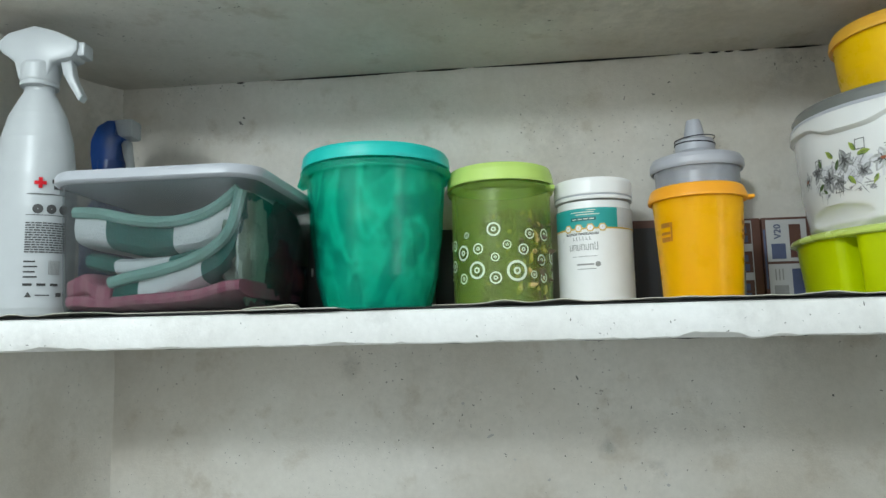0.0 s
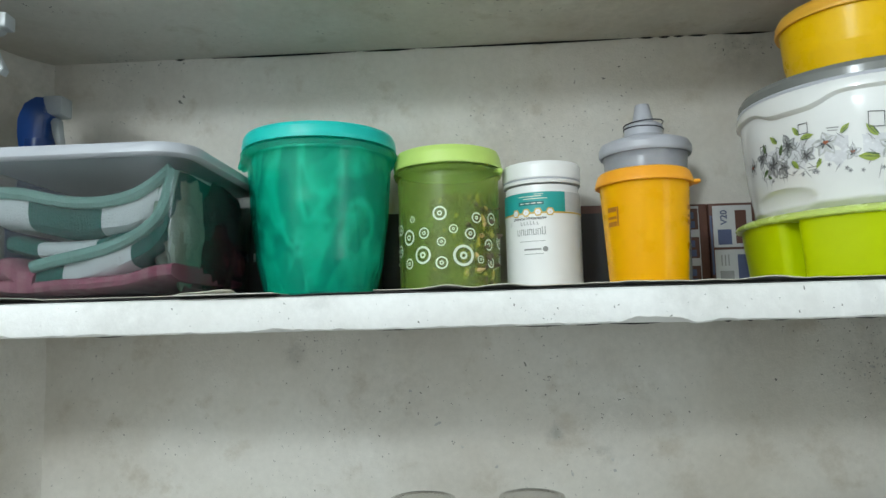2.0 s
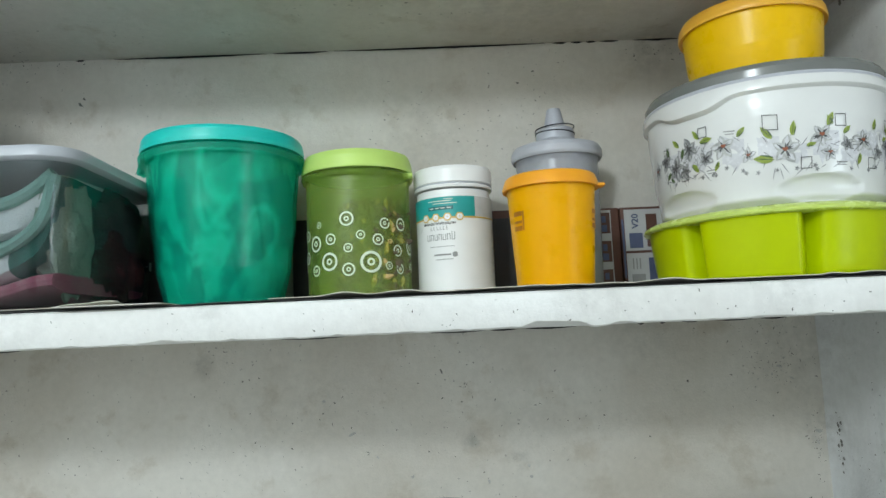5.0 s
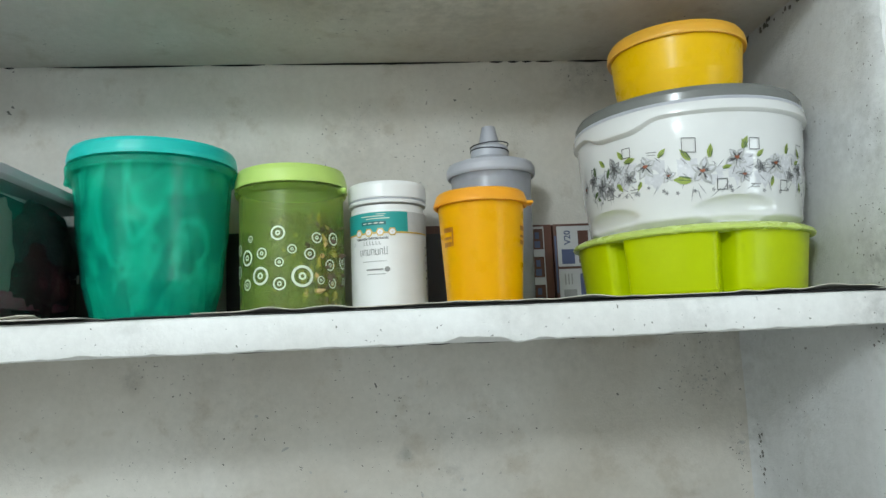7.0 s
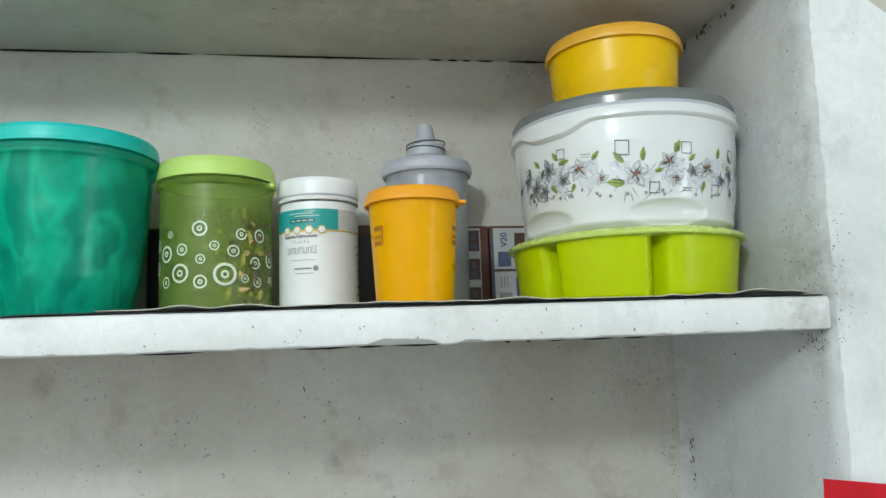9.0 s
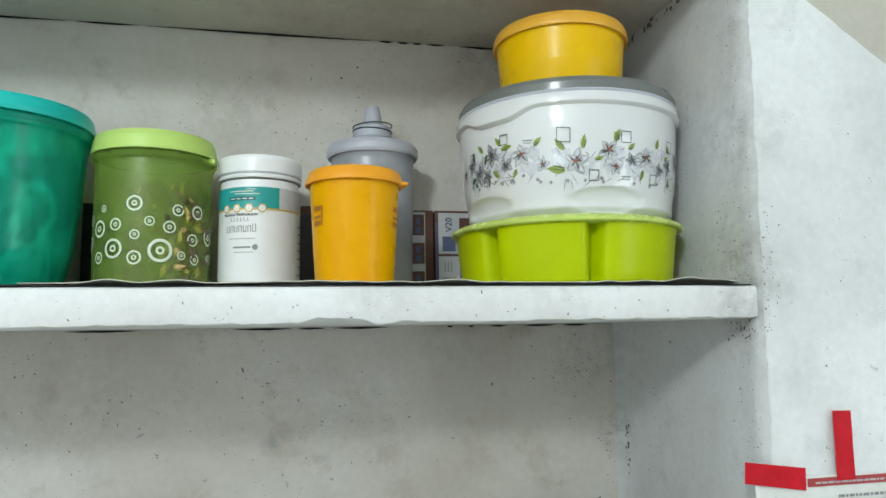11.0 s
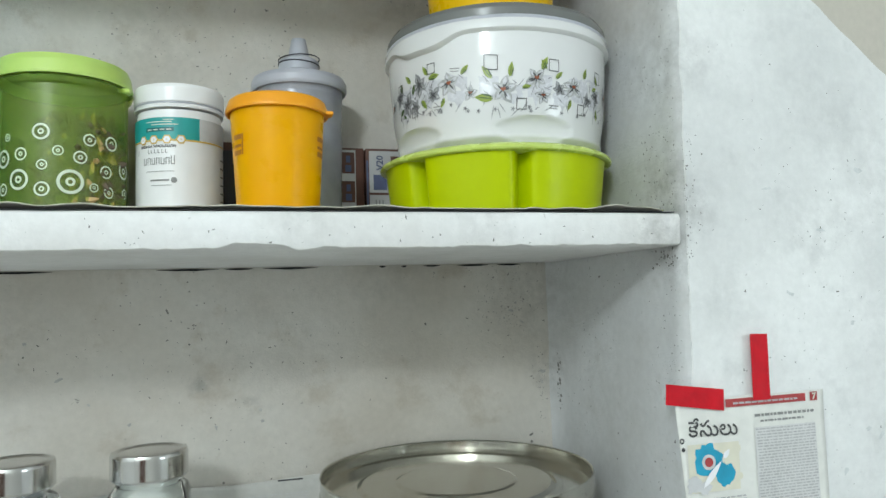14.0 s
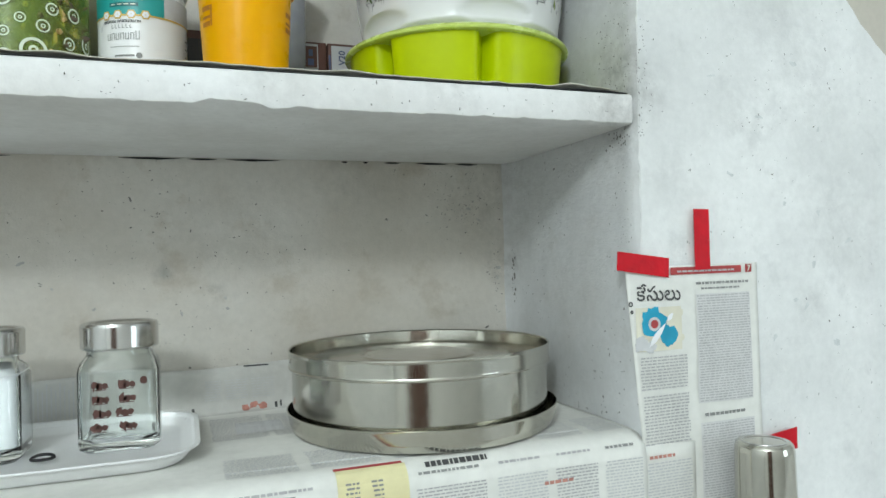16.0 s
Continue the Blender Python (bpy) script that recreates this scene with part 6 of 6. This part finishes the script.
on_page("heading_print", type_rows(0.384, 0.458, 1.4022, 1.4045, 0.005, 5, 0.35), INK_MID, "", "stuff", 0.0010)
on_page("page_number_box", rect_shape(0.4705, 1.3998, 0.4785, 1.4080, 2), INK_RED, "red box behind the page number")
on_page("page_number", placed(text_shape("7", 0.0085, 0.0002), 0.4725, 1.4010), PRINT, "white page number", "", 0.0010)
U = 0.0195
ka, sign, rest = text_shape("క", U, 0.0002), text_shape("ే", U, 0.0002), text_shape("సులు", U, 0.0002)
ka = ka[0], [f for f in ka[1] if sum(ka[0][i][1] for i in f) / len(f) < 0.485 * U]
head = joined([ka, placed(sign, 0.575 * U, -0.015 * U), placed(rest, 0.590 * U, 0)])
hx1 = max(p[0] for p in head[0])
on_page("headline", placed(head, 0.3385, 1.3765, -1.0, 0.050 / hx1, 1.0), INK, "large black headline")
on_page("side_print", joined([ring_shape(0.3315, 1.3735, 0.0012, 0.0026, 10), ring_shape(0.3325, 1.366, 0.0, 0.002, 8)]), INK)
on_page("tint", grid_shape(0.337, 1.3275, 0.389, 1.3695, 6, 6), CREAM, "faint cream tint", "", 0.0003)
picture = on_page("picture", joined([blob_shape(0.3565, 1.3550, 0.0140, 3), blob_shape(0.3735, 1.3420, 0.0100, 8)]), INK_BLUE, "ragged blue map picture", "", 0.0008)
on_page("picture_ring", ring_shape(0.3570, 1.3535, 0.0042, 0.0068, 16), INK_PALE, "pale ring", "", 0.0011)
on_page("picture_heart", ring_shape(0.3570, 1.3535, 0, 0.0042, 14), INK_RED, "red dot", "", 0.0014)
on_page("syringe", joined([petal_shape(0.350, 1.3315, 0.86, 0.030, 0.0060), petal_shape(0.3715, 1.3560, 0.86, 0.010, 0.0050)]), LABEL, "pale syringe", "", 0.0017)
on_page("picture_base", joined([blob_shape(0.3420, 1.3350, 0.0075, 5), blob_shape(0.3520, 1.3315, 0.0060, 6)]), INK_PALE, "grey shape under the map", "", 0.0013)
on_page("spark", joined([blob_shape(0.3870, 1.363, 0.0035, 1, 8), blob_shape(0.3885, 1.339, 0.0035, 2, 8)]), CREAM, "small pale sparks", "", 0.0009)
on_page("column_heading", type_rows(0.4075, 0.474, 1.3895, 1.3930, 0.006, 8, 0.40), INK_SOFT, "bold line as bars", "stuff")
on_page("column_heading", type_rows(0.413, 0.462, 1.3845, 1.3860, 0.006, 9, 0.3), INK_SOFT, "", "stuff")
on_page("column_tint", grid_shape(0.4075, 1.2720, 0.4755, 1.3800, 14, 20), INK_TINT, "grey tinted column", "", 0.0003)
on_page("type_column", type_rows(0.4085, 0.4745, 1.2735, 1.3790, 0.0026, 10), INK_MID, "column of small type", "stuff")
on_page("column_heading", type_rows(0.413, 0.466, 1.2590, 1.2640, 0.009, 11, 0.33), INK_SOFT, "bold line as bars", "stuff")
on_page("column_tint", grid_shape(0.4085, 1.11, 0.4760, 1.2530, 14, 26), INK_TINT, "grey tinted column", "", 0.0003)
on_page("type_column", type_rows(0.4095, 0.4750, 1.112, 1.2520, 0.0026, 12), INK_MID, "column of small type", "stuff")
on_page("type_column", type_rows(0.3400, 0.3950, 1.2905, 1.3230, 0.0030, 13), INK_MID, "column of small type", "stuff")
on_page("type_column", type_rows(0.3420, 0.3960, 1.2380, 1.2850, 0.0030, 14), INK_MID, "column of small type", "stuff")

flap = thing("newspaper_flap", (0.0, -0.0050, 0.0), "corner of lining newspaper hanging onto the pillar", "newspaper")
pts = [(x, 1.10 + (1.2385 - 0.03 * max(0, (x - 0.35)) - 1.10) * j / 10) for j in range(11) for x in [0.3375 + 0.062 * i / 10 for i in range(11)]]
ob = mesh_ob("sheet", [(x, 0.0012 * noise.noise((x * 30, z * 20, 1)), z) for x, z in pts], [(j * 11 + i, j * 11 + i + 1, j * 11 + i + 12, j * 11 + i + 11) for j in range(10) for i in range(10)], NEWS, True)
thick = ob.modifiers.new("thickness", "SOLIDIFY")
thick.thickness, thick.offset = 0.0003, 1
under(ob, flap)
flat("type_column", type_rows(0.342, 0.394, 1.11, 1.222, 0.0029, 15), INK_PALE, flap, -0.0022, "column of small type", "stuff")
flat("red_heading", type_rows(0.344, 0.374, 1.2255, 1.229, 0.006, 16, 0.5), INK_ROSE, flap, -0.0022, "", "stuff")


def tape(corners, label):
    """A strip of tape, slightly puckered."""
    (a, b, c, d), n, verts, faces = corners, 10, [], []
    for i in range(n + 1):
        for j in range(5):
            u, v = i / n, j / 4
            x = (a[0] * (1 - u) + b[0] * u) * (1 - v) + (d[0] * (1 - u) + c[0] * u) * v
            z = (a[1] * (1 - u) + b[1] * u) * (1 - v) + (d[1] * (1 - u) + c[1] * u) * v
            verts.append((x, -0.0056 + 0.0006 * noise.noise((x * 70, z * 70, 2)), z))
    for i in range(n):
        for j in range(4):
            k = i * 5 + j
            faces.append((k, k + 1, k + 6, k + 5))
    ob = mesh_ob("red_tape", verts, faces, TAPE)
    thick = ob.modifiers.new("thickness", "SOLIDIFY")
    thick.thickness, thick.offset = 0.00014, 1
    return tagged(ob, label, "tape", "red tapes holding the page")


tape([(0.317, 1.4245), (0.376, 1.4165), (0.375, 1.3975), (0.316, 1.4065)], "glossy red tape across the page corner and wall edge")
tape([(0.4070, 1.4645), (0.4255, 1.4640), (0.4255, 1.4045), (0.4065, 1.4040)], "upright strip of glossy red tape")
tape([(0.470, 1.2290), (0.530, 1.2365), (0.530, 1.2140), (0.470, 1.2100)], "glossy red tape behind the steel tumbler")

# ---- beside the pillar: upturned steel tumbler ----
cup = thing("steel_tumbler", (0.444, -0.048, 1.1152), "polished stainless steel tumbler standing upside down", "tumbler")
lathe("body", [(0.0282, 0.0020), (0.0287, 0.0030), (0.0265, 0.118), (0.0257, 0.1235), (0.0234, 0.1262), (0.0207, 0.1266)], STEEL, cup, seg=80)
tube("rolled_rim", [(0.0287 * math.sin(k * 0.1309), -0.0287 * math.cos(k * 0.1309), 0.0014) for k in range(49)], 0.0014, STEEL_BR, cup, "rolled steel mouth", 8)
lathe("base_disc", [(0.0209, 0.1262), (0.0204, 0.1272), (0.0187, 0.1274), (0.0179, 0.1262), (0.0004, 0.1260)], STEEL_BR, cup, "pressed steel base")
